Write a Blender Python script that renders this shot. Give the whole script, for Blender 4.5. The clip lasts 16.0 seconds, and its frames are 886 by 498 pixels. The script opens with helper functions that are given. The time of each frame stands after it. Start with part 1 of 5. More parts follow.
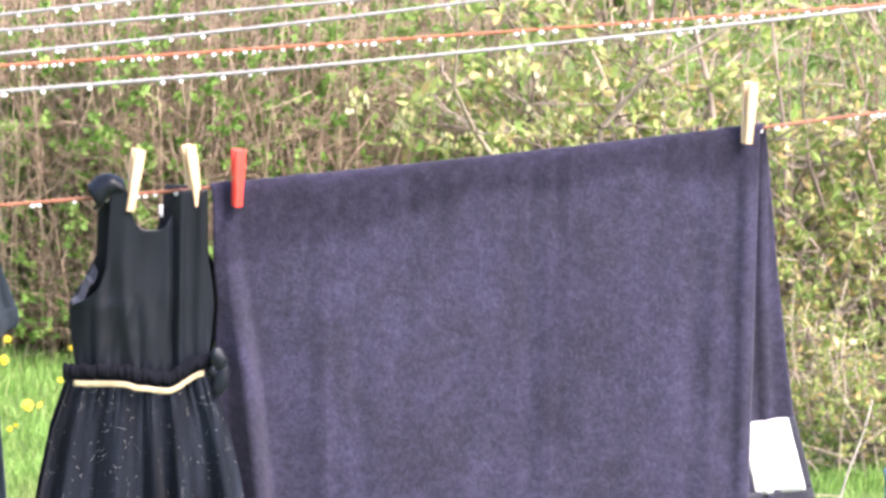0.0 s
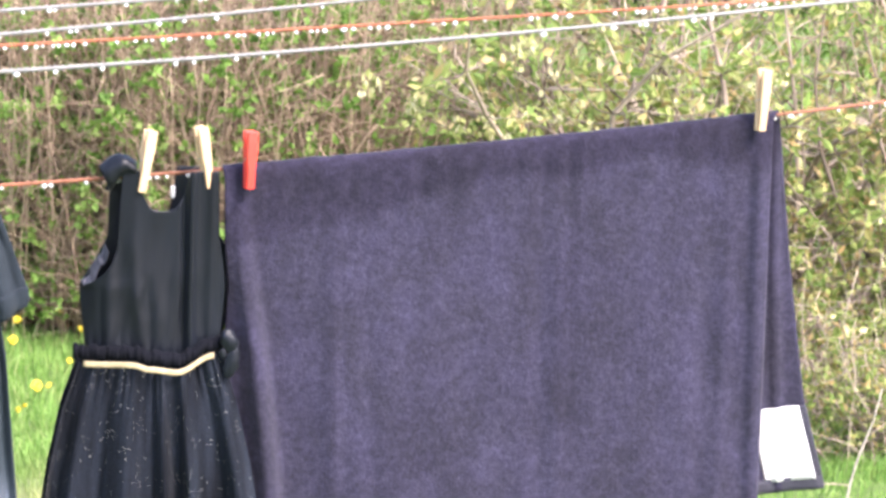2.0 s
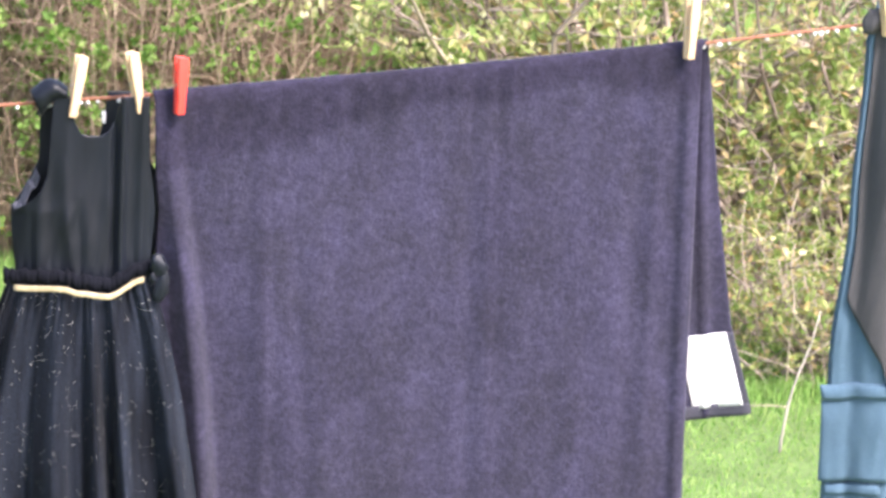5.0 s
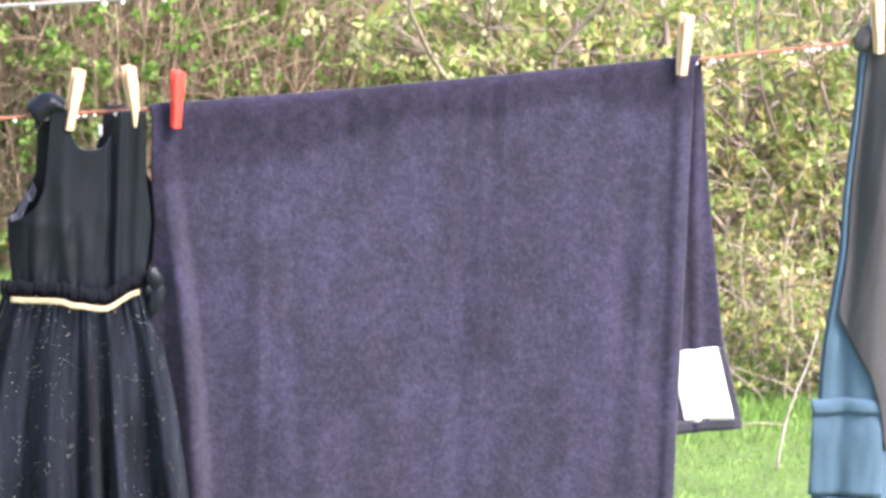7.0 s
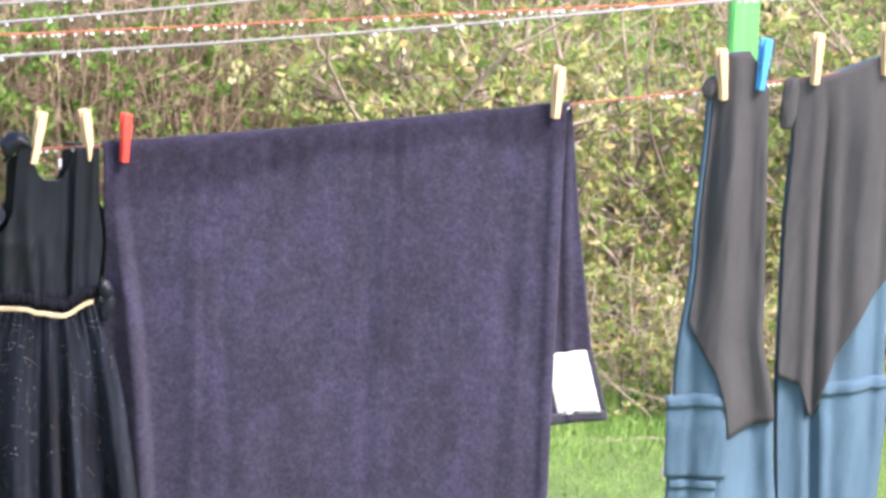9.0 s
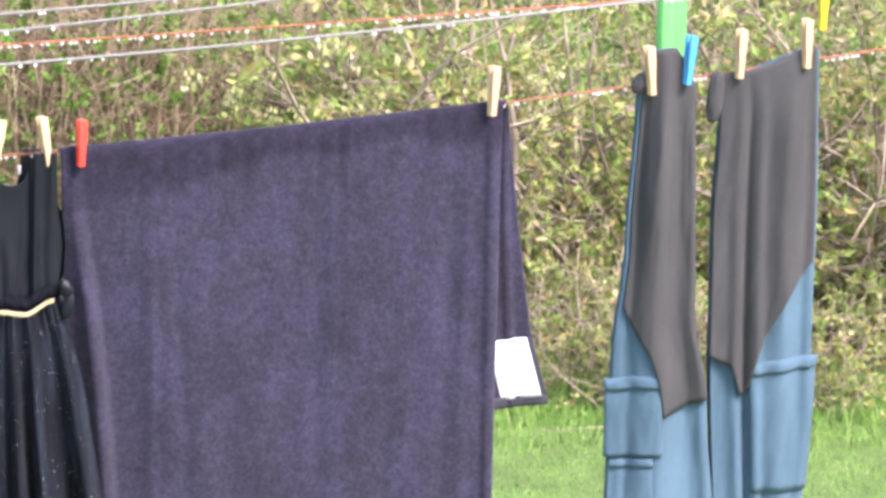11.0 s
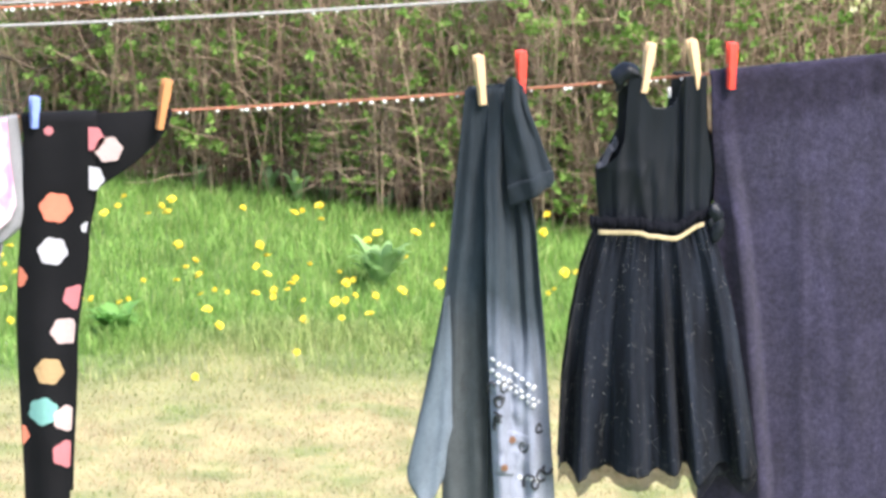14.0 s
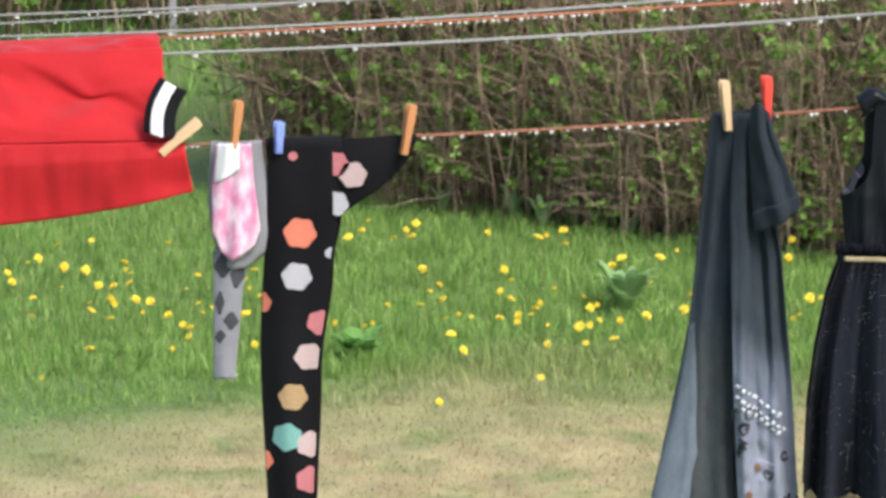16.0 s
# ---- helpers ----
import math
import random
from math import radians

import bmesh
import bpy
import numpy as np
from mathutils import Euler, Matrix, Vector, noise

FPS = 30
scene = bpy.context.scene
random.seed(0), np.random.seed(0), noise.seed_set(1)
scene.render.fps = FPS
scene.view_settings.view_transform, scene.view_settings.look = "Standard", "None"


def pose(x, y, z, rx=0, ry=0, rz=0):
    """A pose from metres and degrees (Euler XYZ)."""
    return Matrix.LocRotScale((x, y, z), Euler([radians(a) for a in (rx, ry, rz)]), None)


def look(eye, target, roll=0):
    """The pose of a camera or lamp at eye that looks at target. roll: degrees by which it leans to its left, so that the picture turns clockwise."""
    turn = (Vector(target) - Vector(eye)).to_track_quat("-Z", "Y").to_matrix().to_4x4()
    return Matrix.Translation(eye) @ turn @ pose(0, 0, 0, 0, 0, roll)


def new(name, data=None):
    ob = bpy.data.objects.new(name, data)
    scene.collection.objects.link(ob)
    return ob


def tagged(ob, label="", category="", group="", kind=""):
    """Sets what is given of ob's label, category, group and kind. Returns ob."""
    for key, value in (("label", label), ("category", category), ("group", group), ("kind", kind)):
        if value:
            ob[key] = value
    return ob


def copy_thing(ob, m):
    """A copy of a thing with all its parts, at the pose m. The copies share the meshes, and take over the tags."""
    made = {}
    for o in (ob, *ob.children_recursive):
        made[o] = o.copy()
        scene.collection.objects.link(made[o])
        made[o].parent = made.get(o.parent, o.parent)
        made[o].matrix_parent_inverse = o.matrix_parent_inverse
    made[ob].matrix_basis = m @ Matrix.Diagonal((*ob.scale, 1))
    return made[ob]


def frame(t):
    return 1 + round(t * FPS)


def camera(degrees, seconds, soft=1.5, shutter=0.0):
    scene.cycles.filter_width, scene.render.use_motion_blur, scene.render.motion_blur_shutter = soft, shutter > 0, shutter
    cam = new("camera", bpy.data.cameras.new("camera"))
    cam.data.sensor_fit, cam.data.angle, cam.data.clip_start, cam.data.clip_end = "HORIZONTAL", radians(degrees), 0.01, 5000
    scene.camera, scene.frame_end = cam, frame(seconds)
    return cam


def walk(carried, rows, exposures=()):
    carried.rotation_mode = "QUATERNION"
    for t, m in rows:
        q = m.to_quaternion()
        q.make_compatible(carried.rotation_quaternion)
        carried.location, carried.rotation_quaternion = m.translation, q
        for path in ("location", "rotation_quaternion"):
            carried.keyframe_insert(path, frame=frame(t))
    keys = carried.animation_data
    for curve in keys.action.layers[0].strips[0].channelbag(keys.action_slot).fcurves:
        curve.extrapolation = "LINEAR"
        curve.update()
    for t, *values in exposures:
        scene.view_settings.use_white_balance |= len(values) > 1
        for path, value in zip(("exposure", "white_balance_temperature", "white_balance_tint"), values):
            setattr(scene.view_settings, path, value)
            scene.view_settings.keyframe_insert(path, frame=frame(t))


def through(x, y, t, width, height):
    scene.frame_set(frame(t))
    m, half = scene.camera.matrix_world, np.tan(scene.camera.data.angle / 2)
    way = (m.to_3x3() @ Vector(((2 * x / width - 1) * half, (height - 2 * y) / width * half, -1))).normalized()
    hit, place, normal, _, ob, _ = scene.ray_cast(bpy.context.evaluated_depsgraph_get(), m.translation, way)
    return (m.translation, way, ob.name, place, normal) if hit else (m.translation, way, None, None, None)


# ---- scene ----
# camera and walk
cam = camera(8.77, 16.0, soft=3.3)
ROWS = [
    (0.0, 0.0426, -7.2951, 2.9428, 80.177, -0.826, -5.944),
    (0.5, 0.0401, -7.3009, 2.9439, 79.909, -1.149, -5.724),
    (1.0, 0.0375, -7.2967, 2.9404, 79.702, -1.476, -5.833),
    (1.5, 0.0382, -7.3169, 2.9434, 80.090, -1.355, -5.957),
    (2.0, 0.0414, -7.2821, 2.9403, 80.018, -1.395, -5.747),
    (2.5, 0.0420, -7.2859, 2.9397, 79.975, -1.292, -5.666),
    (3.0, 0.0413, -7.2864, 2.9393, 79.825, -1.399, -5.736),
    (3.5, 0.0424, -7.2896, 2.9442, 79.479, -1.716, -5.928),
    (4.0, 0.0460, -7.2864, 2.9679, 79.169, -1.727, -6.316),
    (4.2, 0.0487, -7.3142, 2.9716, 79.058, -1.695, -6.344),
    (6.3, 0.0960, -7.3166, 2.9442, 79.423, -1.936, -5.786),
    (6.5, 0.0954, -7.3074, 2.9452, 79.374, -1.991, -5.840),
    (7.0, 0.0799, -7.3728, 2.9646, 79.379, -1.965, -6.039),
    (7.5, 0.0405, -7.8646, 3.0289, 79.545, -1.906, -6.041),
    (8.0, -0.0047, -8.4162, 3.1055, 79.751, -1.824, -6.092),
    (8.5, -0.0382, -8.6562, 3.1552, 79.820, -2.096, -6.408),
    (9.0, -0.0418, -8.6596, 3.1579, 79.890, -2.223, -6.774),
    (9.2, -0.0449, -8.6547, 3.1571, 79.866, -2.215, -6.951),
    (11.3, -0.0695, -9.1185, 3.2161, 80.023, -0.793, -7.195),
    (11.5, -0.0663, -9.1316, 3.2169, 80.068, -0.671, -6.807),
    (12.0, -0.0415, -9.0918, 3.2173, 80.047, -0.454, -5.290),
    (12.5, -0.0184, -9.0674, 3.2171, 80.176, -0.230, -4.303),
    (13.0, -0.0036, -9.0593, 3.2171, 79.272, 0.209, -2.946),
    (13.5, 0.0004, -9.0293, 3.2119, 79.101, 0.177, -1.719),
    (14.0, -0.0013, -8.9970, 3.2044, 79.107, -0.001, -0.641),
    (14.5, -0.0000, -9.0000, 3.2000, 79.250, 0.002, 0.000),
    (15.0, 0.0028, -8.9736, 3.2008, 79.085, 0.355, 0.832),
    (15.5, 0.0028, -8.9774, 3.2039, 78.968, 0.567, 1.457),
    (16.0, -0.0023, -8.9653, 3.2030, 79.343, 0.327, 1.760),
]
EXPOSURES = [
    (0.0, 1.92, 6400, 20), (7.0, 1.93, 6400, 20), (8.5, 1.75, 6400, 21), (9.0, 1.66, 6400, 21), (12.0, 1.69, 6400, 20), (12.5, 1.74, 6400, 18), (13.0, 1.94, 6400, 14), (13.5, 1.84, 6450, 12),
    (14.0, 1.50, 6400, 11), (14.5, 1.33, 6400, 11), (15.0, 1.08, 6450, 11), (15.5, 0.80, 6450, 11), (16.0, 0.70, 6450, 11),
]
walk(cam, [(t, pose(x, y, z, a, b, c)) for t, x, y, z, a, b, c in ROWS], EXPOSURES)

# bright, lightly veiled daylight
SUN_ELEVATION, SUN_TURN = 50.0, 140.0
world = bpy.data.worlds.new("sky")
scene.world = world
world.use_nodes = True
sky = world.node_tree.nodes.new("ShaderNodeTexSky")
sky.sky_type, sky.sun_disc = "NISHITA", False
sky.sun_elevation, sky.sun_rotation = radians(SUN_ELEVATION), radians(SUN_TURN)
sky.air_density, sky.dust_density = 1.0, 3.0
background = world.node_tree.nodes["Background"]
background.inputs["Strength"].default_value = 0.15
world.node_tree.links.new(sky.outputs[0], background.inputs[0])
sun = new("sun", bpy.data.lights.new("sun", "SUN"))
sun.data.energy, sun.data.angle, sun.data.color = 2.8, radians(22), (1.0, 0.95, 0.88)
far_sun = Vector((math.sin(radians(SUN_TURN)) * math.cos(radians(SUN_ELEVATION)), math.cos(radians(SUN_TURN)) * math.cos(radians(SUN_ELEVATION)), math.sin(radians(SUN_ELEVATION))))
sun.matrix_world = look(far_sun * 30, (0, 0, 0))

rng = np.random.default_rng(7)


# ---------------------------------------------------------------- materials
class Nodes:
    """A small helper that lays out the nodes of one material."""

    def __init__(self, name, fixed=False):
        self.mat = bpy.data.materials.new(name)
        self.mat.use_nodes = True
        self.tree = self.mat.node_tree
        self.bsdf = self.tree.nodes["Principled BSDF"]
        self.out = self.tree.nodes["Material Output"]
        self.space = self.tree.nodes.new("ShaderNodeNewGeometry").outputs["Position"] if fixed else self.tree.nodes.new("ShaderNodeTexCoord").outputs["Object"]

    def add(self, kind, **values):
        node = self.tree.nodes.new(kind)
        for key, value in values.items():
            node.inputs[key].default_value = value
        return node

    def link(self, a, b):
        self.tree.links.new(a, b)

    def noise(self, scale, detail=4.0, stretch=None, rough=0.55):
        node = self.add("ShaderNodeTexNoise", Scale=scale, Detail=detail, Roughness=rough)
        source = self.space
        if stretch:
            mapping = self.add("ShaderNodeMapping")
            mapping.inputs["Scale"].default_value = stretch
            self.link(source, mapping.inputs[0])
            source = mapping.outputs[0]
        self.link(source, node.inputs["Vector"])
        return node.outputs["Fac"]

    def ramp(self, fac, stops):
        node = self.add("ShaderNodeValToRGB")
        while len(node.color_ramp.elements) < len(stops):
            node.color_ramp.elements.new(0.5)
        for element, (place, colour) in zip(node.color_ramp.elements, stops):
            element.position, element.color = place, (*colour, 1)
        self.link(fac, node.inputs[0])
        return node.outputs["Color"]

    def span(self, fac, low, high, a=0.0, b=1.0):
        node = self.add("ShaderNodeMapRange")
        for key, value in zip((1, 2, 3, 4), (low, high, a, b)):
            node.inputs[key].default_value = value
        self.link(fac, node.inputs[0])
        return node.outputs[0]

    def mix(self, fac, a, b, blend="MIX"):
        node = self.tree.nodes.new("ShaderNodeMix")
        node.data_type, node.blend_type = "RGBA", blend
        for source, socket in ((fac, node.inputs[0]), (a, node.inputs[6]), (b, node.inputs[7])):
            if isinstance(source, (int, float)):
                socket.default_value = source
            elif isinstance(source, tuple):
                socket.default_value = (*source, 1)
            else:
                self.link(source, socket)
        return node.outputs[2]

    def math(self, op, a, b):
        node = self.tree.nodes.new("ShaderNodeMath")
        node.operation = op
        for source, socket in ((a, node.inputs[0]), (b, node.inputs[1])):
            if isinstance(source, (int, float)):
                socket.default_value = source
            else:
                self.link(source, socket)
        return node.outputs[0]

    def axis(self, which):
        node = self.tree.nodes.new("ShaderNodeSeparateXYZ")
        self.link(self.space, node.inputs[0])
        return node.outputs[which]

    def bump(self, fac, strength, distance):
        node = self.add("ShaderNodeBump", Strength=strength, Distance=distance)
        self.link(fac, node.inputs["Height"])
        self.link(node.outputs[0], self.bsdf.inputs["Normal"])

    def finish(self, colour, rough=0.8, metal=0.0, sheen=0.0, through=0.0, specular=None):
        if isinstance(colour, tuple):
            self.bsdf.inputs["Base Color"].default_value = (*colour, 1)
        else:
            self.link(colour, self.bsdf.inputs["Base Color"])
        self.bsdf.inputs["Roughness"].default_value = rough
        self.bsdf.inputs["Metallic"].default_value = metal
        self.bsdf.inputs["Sheen Weight"].default_value = sheen
        if specular is not None:
            self.bsdf.inputs["Specular IOR Level"].default_value = specular
        if through:
            thin = self.add("ShaderNodeBsdfTranslucent")
            if isinstance(colour, tuple):
                thin.inputs[0].default_value = (*colour, 1)
            else:
                self.link(colour, thin.inputs[0])
            both = self.add("ShaderNodeMixShader", Fac=through)
            self.link(self.bsdf.outputs[0], both.inputs[1])
            self.link(thin.outputs[0], both.inputs[2])
            self.link(both.outputs[0], self.out.inputs[0])
        return self.mat


def scaled(colour, k):
    return tuple(c * k for c in colour)


def cloth(name, colour, weave=900.0, vary=0.25, rough=0.85, sheen=0.15, through=0.0, stretch=(1, 1, 1), bump=0.3, specular=0.3):
    n = Nodes(name)
    blotch = n.ramp(n.noise(9, 5, stretch), [(0.3, scaled(colour, 1 - vary)), (0.7, scaled(colour, 1 + vary))])
    threads = n.ramp(n.noise(weave, 2), [(0.3, (0.75,) * 3), (0.7, (1.2,) * 3)])
    n.bump(n.noise(weave, 2), bump, 0.002)
    return n.finish(n.mix(1.0, blotch, threads, "MULTIPLY"), rough, 0, sheen, through, specular)


def towel_terry():
    n = Nodes("plum_terry", True)
    colour = (0.0305, 0.0282, 0.0470)
    pile = n.ramp(n.noise(58, 8, (0.95, 1, 1.05), 0.78), [(0.36, scaled(colour, 0.85)), (0.5, colour), (0.66, scaled(colour, 1.30))])
    broad = n.ramp(n.noise(6, 3, (1.3, 1, 0.9)), [(0.3, (0.88,) * 3), (0.7, (1.14,) * 3)])
    nap = n.ramp(n.noise(150, 4), [(0.35, (0.84,) * 3), (0.65, (1.20,) * 3)])
    blotch = n.ramp(n.noise(13, 6, (1.2, 1, 0.7), 0.75), [(0.38, (0.88, 0.88, 0.86)), (0.64, (1.20, 1.18, 1.30))])
    pile = n.mix(1.0, n.mix(1.0, pile, nap, "MULTIPLY"), blotch, "MULTIPLY")
    loops = n.ramp(n.noise(420, 3), [(0.3, (0.85,) * 3), (0.7, (1.15,) * 3)])
    mixed = n.mix(1.0, n.mix(1.0, pile, broad, "MULTIPLY"), loops, "MULTIPLY")
    # fine creases down the cloth, their shade darkened into the colour
    lines = n.ramp(n.noise(30, 3, (1, 1, 0.03)), [(0.60, (1.0,) * 3), (0.70, (0.84,) * 3), (0.78, (1.0,) * 3)])
    mixed = n.mix(1.0, mixed, lines, "MULTIPLY")
    # the strip along the fold is darker, and hangs lower at one end
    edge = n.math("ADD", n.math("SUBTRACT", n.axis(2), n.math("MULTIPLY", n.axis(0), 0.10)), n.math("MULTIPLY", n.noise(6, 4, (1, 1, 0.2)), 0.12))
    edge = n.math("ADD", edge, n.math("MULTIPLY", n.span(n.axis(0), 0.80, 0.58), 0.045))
    fold_strip = n.span(edge, 1.704, 1.722)
    n.bump(n.noise(300, 3), 0.4, 0.003)
    return n.finish(n.mix(fold_strip, mixed, n.mix(1.0, mixed, (0.70, 0.68, 0.69), "MULTIPLY")), 0.95, 0, 0.08, 0, 0.08)


def dip_dyed_and_shaded(name, pale, middle):
    n = Nodes(name, True)
    # the dye level tilts across the front, painting in the deep fold's shade
    shade_slope = n.math("MULTIPLY", n.math("MAXIMUM", n.math("SUBTRACT", n.axis(0), 0.185), -0.035), 0.75)
    # it also darkens to the left, for shade on the tail
    shade_slope = n.math("ADD", shade_slope, n.math("MULTIPLY", n.math("MAXIMUM", n.math("SUBTRACT", 0.115, n.axis(0)), 0.0), 3.0))
    level = n.math("ADD", n.math("ADD", n.axis(2), shade_slope), n.math("MULTIPLY", n.noise(10, 4, (1.5, 1, 0.3)), 0.10))
    base = n.ramp(n.span(level, 1.22, 1.62), [(0.0, pale), (0.36, middle), (0.58, (0.030, 0.041, 0.052)), (1.0, (0.016, 0.022, 0.029))])
    fine = n.ramp(n.noise(500, 3), [(0.3, (0.8,) * 3), (0.7, (1.2,) * 3)])
    worn = n.ramp(n.noise(60, 5, (1, 1, 0.5)), [(0.3, (0.86,) * 3), (0.7, (1.14,) * 3)])
    n.bump(n.noise(500, 3), 0.3, 0.002)
    return n.finish(n.mix(1.0, n.mix(1.0, base, fine, "MULTIPLY"), worn, "MULTIPLY"), 0.85, 0, 0.05, 0, 0.12)


def glitter_tulle():
    n = Nodes("glitter_tulle")
    # pale upright streaks in the base colour paint in the folds' highlights
    base = n.ramp(n.noise(16, 5, (3, 1, 0.25)), [(0.36, (0.0030, 0.0037, 0.0060)), (0.72, (0.0160, 0.0200, 0.0290))])
    net = n.ramp(n.noise(420, 3, (1, 1, 1)), [(0.35, (0.6,) * 3), (0.68, (1.4, 1.45, 1.6))])
    base = n.mix(1.0, base, net, "MULTIPLY")
    dots = n.add("ShaderNodeTexVoronoi", Scale=230.0)
    n.link(n.space, dots.inputs["Vector"])
    speck = n.math("LESS_THAN", dots.outputs["Distance"], 0.15)
    pick = n.math("GREATER_THAN", n.noise(60, 1), 0.54)
    n.bump(n.noise(700, 2), 0.3, 0.002)
    return n.finish(n.mix(n.math("MULTIPLY", speck, pick), base, (0.42, 0.41, 0.38)), 0.65, 0, 0.03, 0, 0.09)


def sheer_tulle():
    """The single layer of net below the lining's edge."""
    m = glitter_tulle()
    m.name = "sheer_tulle"
    for node in m.node_tree.nodes:
        if node.type == "BSDF_PRINCIPLED":
            node.inputs["Alpha"].default_value = 0.48
    return m


def island(name, stops, rough=0.6, through=0.45, specular=0.3, patches=None):
    """Leaves or blades: each takes its own colour."""
    n = Nodes(name)
    geo = n.tree.nodes.new("ShaderNodeNewGeometry")
    colour = n.ramp(geo.outputs["Random Per Island"], stops)
    soft = n.ramp(n.noise(patches or 3.0, 4), [(0.3, (0.72,) * 3), (0.7, (1.25,) * 3)])
    return n.finish(n.mix(1.0, colour, soft, "MULTIPLY"), rough, 0, 0, through, specular)


def bark(name, dark, light, scale=40):
    n = Nodes(name)
    geo = n.tree.nodes.new("ShaderNodeNewGeometry")
    base = n.ramp(geo.outputs["Random Per Island"], [(0.0, dark), (1.0, light)])
    soft = n.ramp(n.noise(scale, 4, (1, 1, 0.3)), [(0.3, (0.65,) * 3), (0.7, (1.3,) * 3)])
    n.bump(n.noise(scale * 4, 3), 0.4, 0.003)
    return n.finish(n.mix(1.0, base, soft, "MULTIPLY"), 0.85, 0, 0, 0, 0.2)


def grass_material(name, stuff):
    """Green sward, straw-coloured where it was mown short towards the washing lines."""
    n = Nodes(name)
    geo = n.tree.nodes.new("ShaderNodeNewGeometry")
    wave = n.math("ADD", n.axis(1), n.math("MULTIPLY", n.noise(1.3, 4), 1.5))
    wave = n.math("ADD", wave, n.math("MULTIPLY", n.span(n.axis(0), -1.8, -0.4, 1.0, 0.0), 0.9))
    wave = n.math("ADD", wave, n.math("MULTIPLY", n.span(n.axis(0), 0.7, 1.7), 1.6))
    green_zone = n.math("MAXIMUM", n.span(wave, 6.2, 7.2), n.span(n.noise(4.5, 5), 0.50, 0.66, 0.0, 0.6))
    if stuff:
        pick = geo.outputs["Random Per Island"]
        green = n.ramp(pick, [(0.0, (0.11, 0.21, 0.045)), (0.5, (0.18, 0.33, 0.072)), (0.85, (0.27, 0.43, 0.115)), (1.0, (0.40, 0.45, 0.18))])
        straw = n.ramp(pick, [(0.0, (0.29, 0.30, 0.13)), (0.35, (0.36, 0.31, 0.17)), (0.7, (0.45, 0.34, 0.215)), (1.0, (0.54, 0.42, 0.28))])
    else:
        pick = n.noise(60, 6)
        green = n.ramp(pick, [(0.3, (0.08, 0.11, 0.035)), (0.7, (0.13, 0.21, 0.06))])
        straw = n.ramp(pick, [(0.3, (0.27, 0.25, 0.12)), (0.7, (0.37, 0.31, 0.17))])
    green_zone = n.math("MAXIMUM", green_zone, n.span(n.math("ADD", n.axis(1), n.math("MULTIPLY", n.noise(0.8, 3), 1.2)), 3.9, 2.6))
    colour = n.mix(green_zone, straw, green)
    tufts = n.ramp(n.noise(6, 4), [(0.3, (0.80,) * 3), (0.7, (1.16,) * 3)])
    return n.finish(n.mix(1.0, colour, tufts, "MULTIPLY"), 0.6, 0, 0, 0.3 if stuff else 0.0, 0.25)


def plain(name, colour, rough=0.5, vary=0.15, scale=60, metal=0.0, stretch=None, through=0.0, bump=0.15):
    n = Nodes(name)
    n.bump(n.noise(scale * 4, 3, stretch), bump, 0.002)
    return n.finish(n.ramp(n.noise(scale, 5, stretch), [(0.3, scaled(colour, 1 - vary)), (0.7, scaled(colour, 1 + vary))]), rough, metal, 0, through)


def whitened_drop():
    n = Nodes("whitened_water")
    # half the body is white, painting in the bright sky the drop refracts
    n.bsdf.inputs["Transmission Weight"].default_value = 0.45
    n.bsdf.inputs["IOR"].default_value = 1.33
    return n.finish((0.95, 0.96, 0.97), 0.02)


def pink_knit():
    n = Nodes("pink_and_white_knit")
    n.bump(n.noise(500, 2), 0.3, 0.002)
    return n.finish(n.ramp(n.noise(38, 3, (1.4, 1, 0.7)), [(0.42, (0.66, 0.26, 0.42)), (0.56, (0.72, 0.45, 0.58)), (0.68, (0.78, 0.68, 0.74))]), 0.85, 0, 0.1, 0.15, 0.2)


TERRY = towel_terry()
TOWEL_HEM = cloth("plum_towel_border", (0.035, 0.035, 0.05), bump=0.2)
WHITE_CLOTH = cloth("white_cotton", (0.80, 0.80, 0.82), vary=0.05, through=0.2)
SATIN = cloth("black_satin", (0.0055, 0.0072, 0.0115), vary=0.45, rough=0.40, sheen=0.02, stretch=(2, 1, 0.4), bump=0.1, specular=0.22)
SHEER = sheer_tulle()
FACING = cloth("grey_violet_facing", (0.028, 0.030, 0.044), rough=0.5, specular=0.3)
LINING = cloth("black_lining", (0.0035, 0.004, 0.007), rough=0.8, sheen=0.02, specular=0.08)
TULLE = glitter_tulle()
GOLD = plain("gold_ribbon", (0.40, 0.32, 0.19), 0.5, 0.3, 90)
DENIM = dip_dyed_and_shaded("dip_dyed_and_shaded_denim", (0.215, 0.235, 0.300), (0.130, 0.152, 0.200))
# the body's denim toned down, so the tail's shade sits in its colour
DENIM_TAIL_SHADE = dip_dyed_and_shaded("shaded_tail_denim", (0.140, 0.170, 0.212), (0.09, 0.115, 0.145))
# a darker copy of the denim paints in the shade left of the crease
DENIM_FRONT_SHADE = dip_dyed_and_shaded("shaded_front_denim", (0.058, 0.066, 0.072), (0.048, 0.055, 0.061))
BLACK_KNIT = cloth("black_knit", (0.007, 0.007, 0.0085), rough=0.9, sheen=0.02, specular=0.1)
GREY_KNIT = cloth("grey_knit", (0.20, 0.20, 0.22), vary=0.2)
DARK_GREY_KNIT = cloth("dark_grey_knit", (0.05, 0.05, 0.06), vary=0.2)
PALE_GREY_KNIT = cloth("pale_grey_knit", (0.22, 0.22, 0.25), vary=0.15)
PINK_KNIT = pink_knit()
RED_JERSEY = cloth("red_jersey", (0.52, 0.012, 0.018), vary=0.08, rough=0.7, through=0.3)
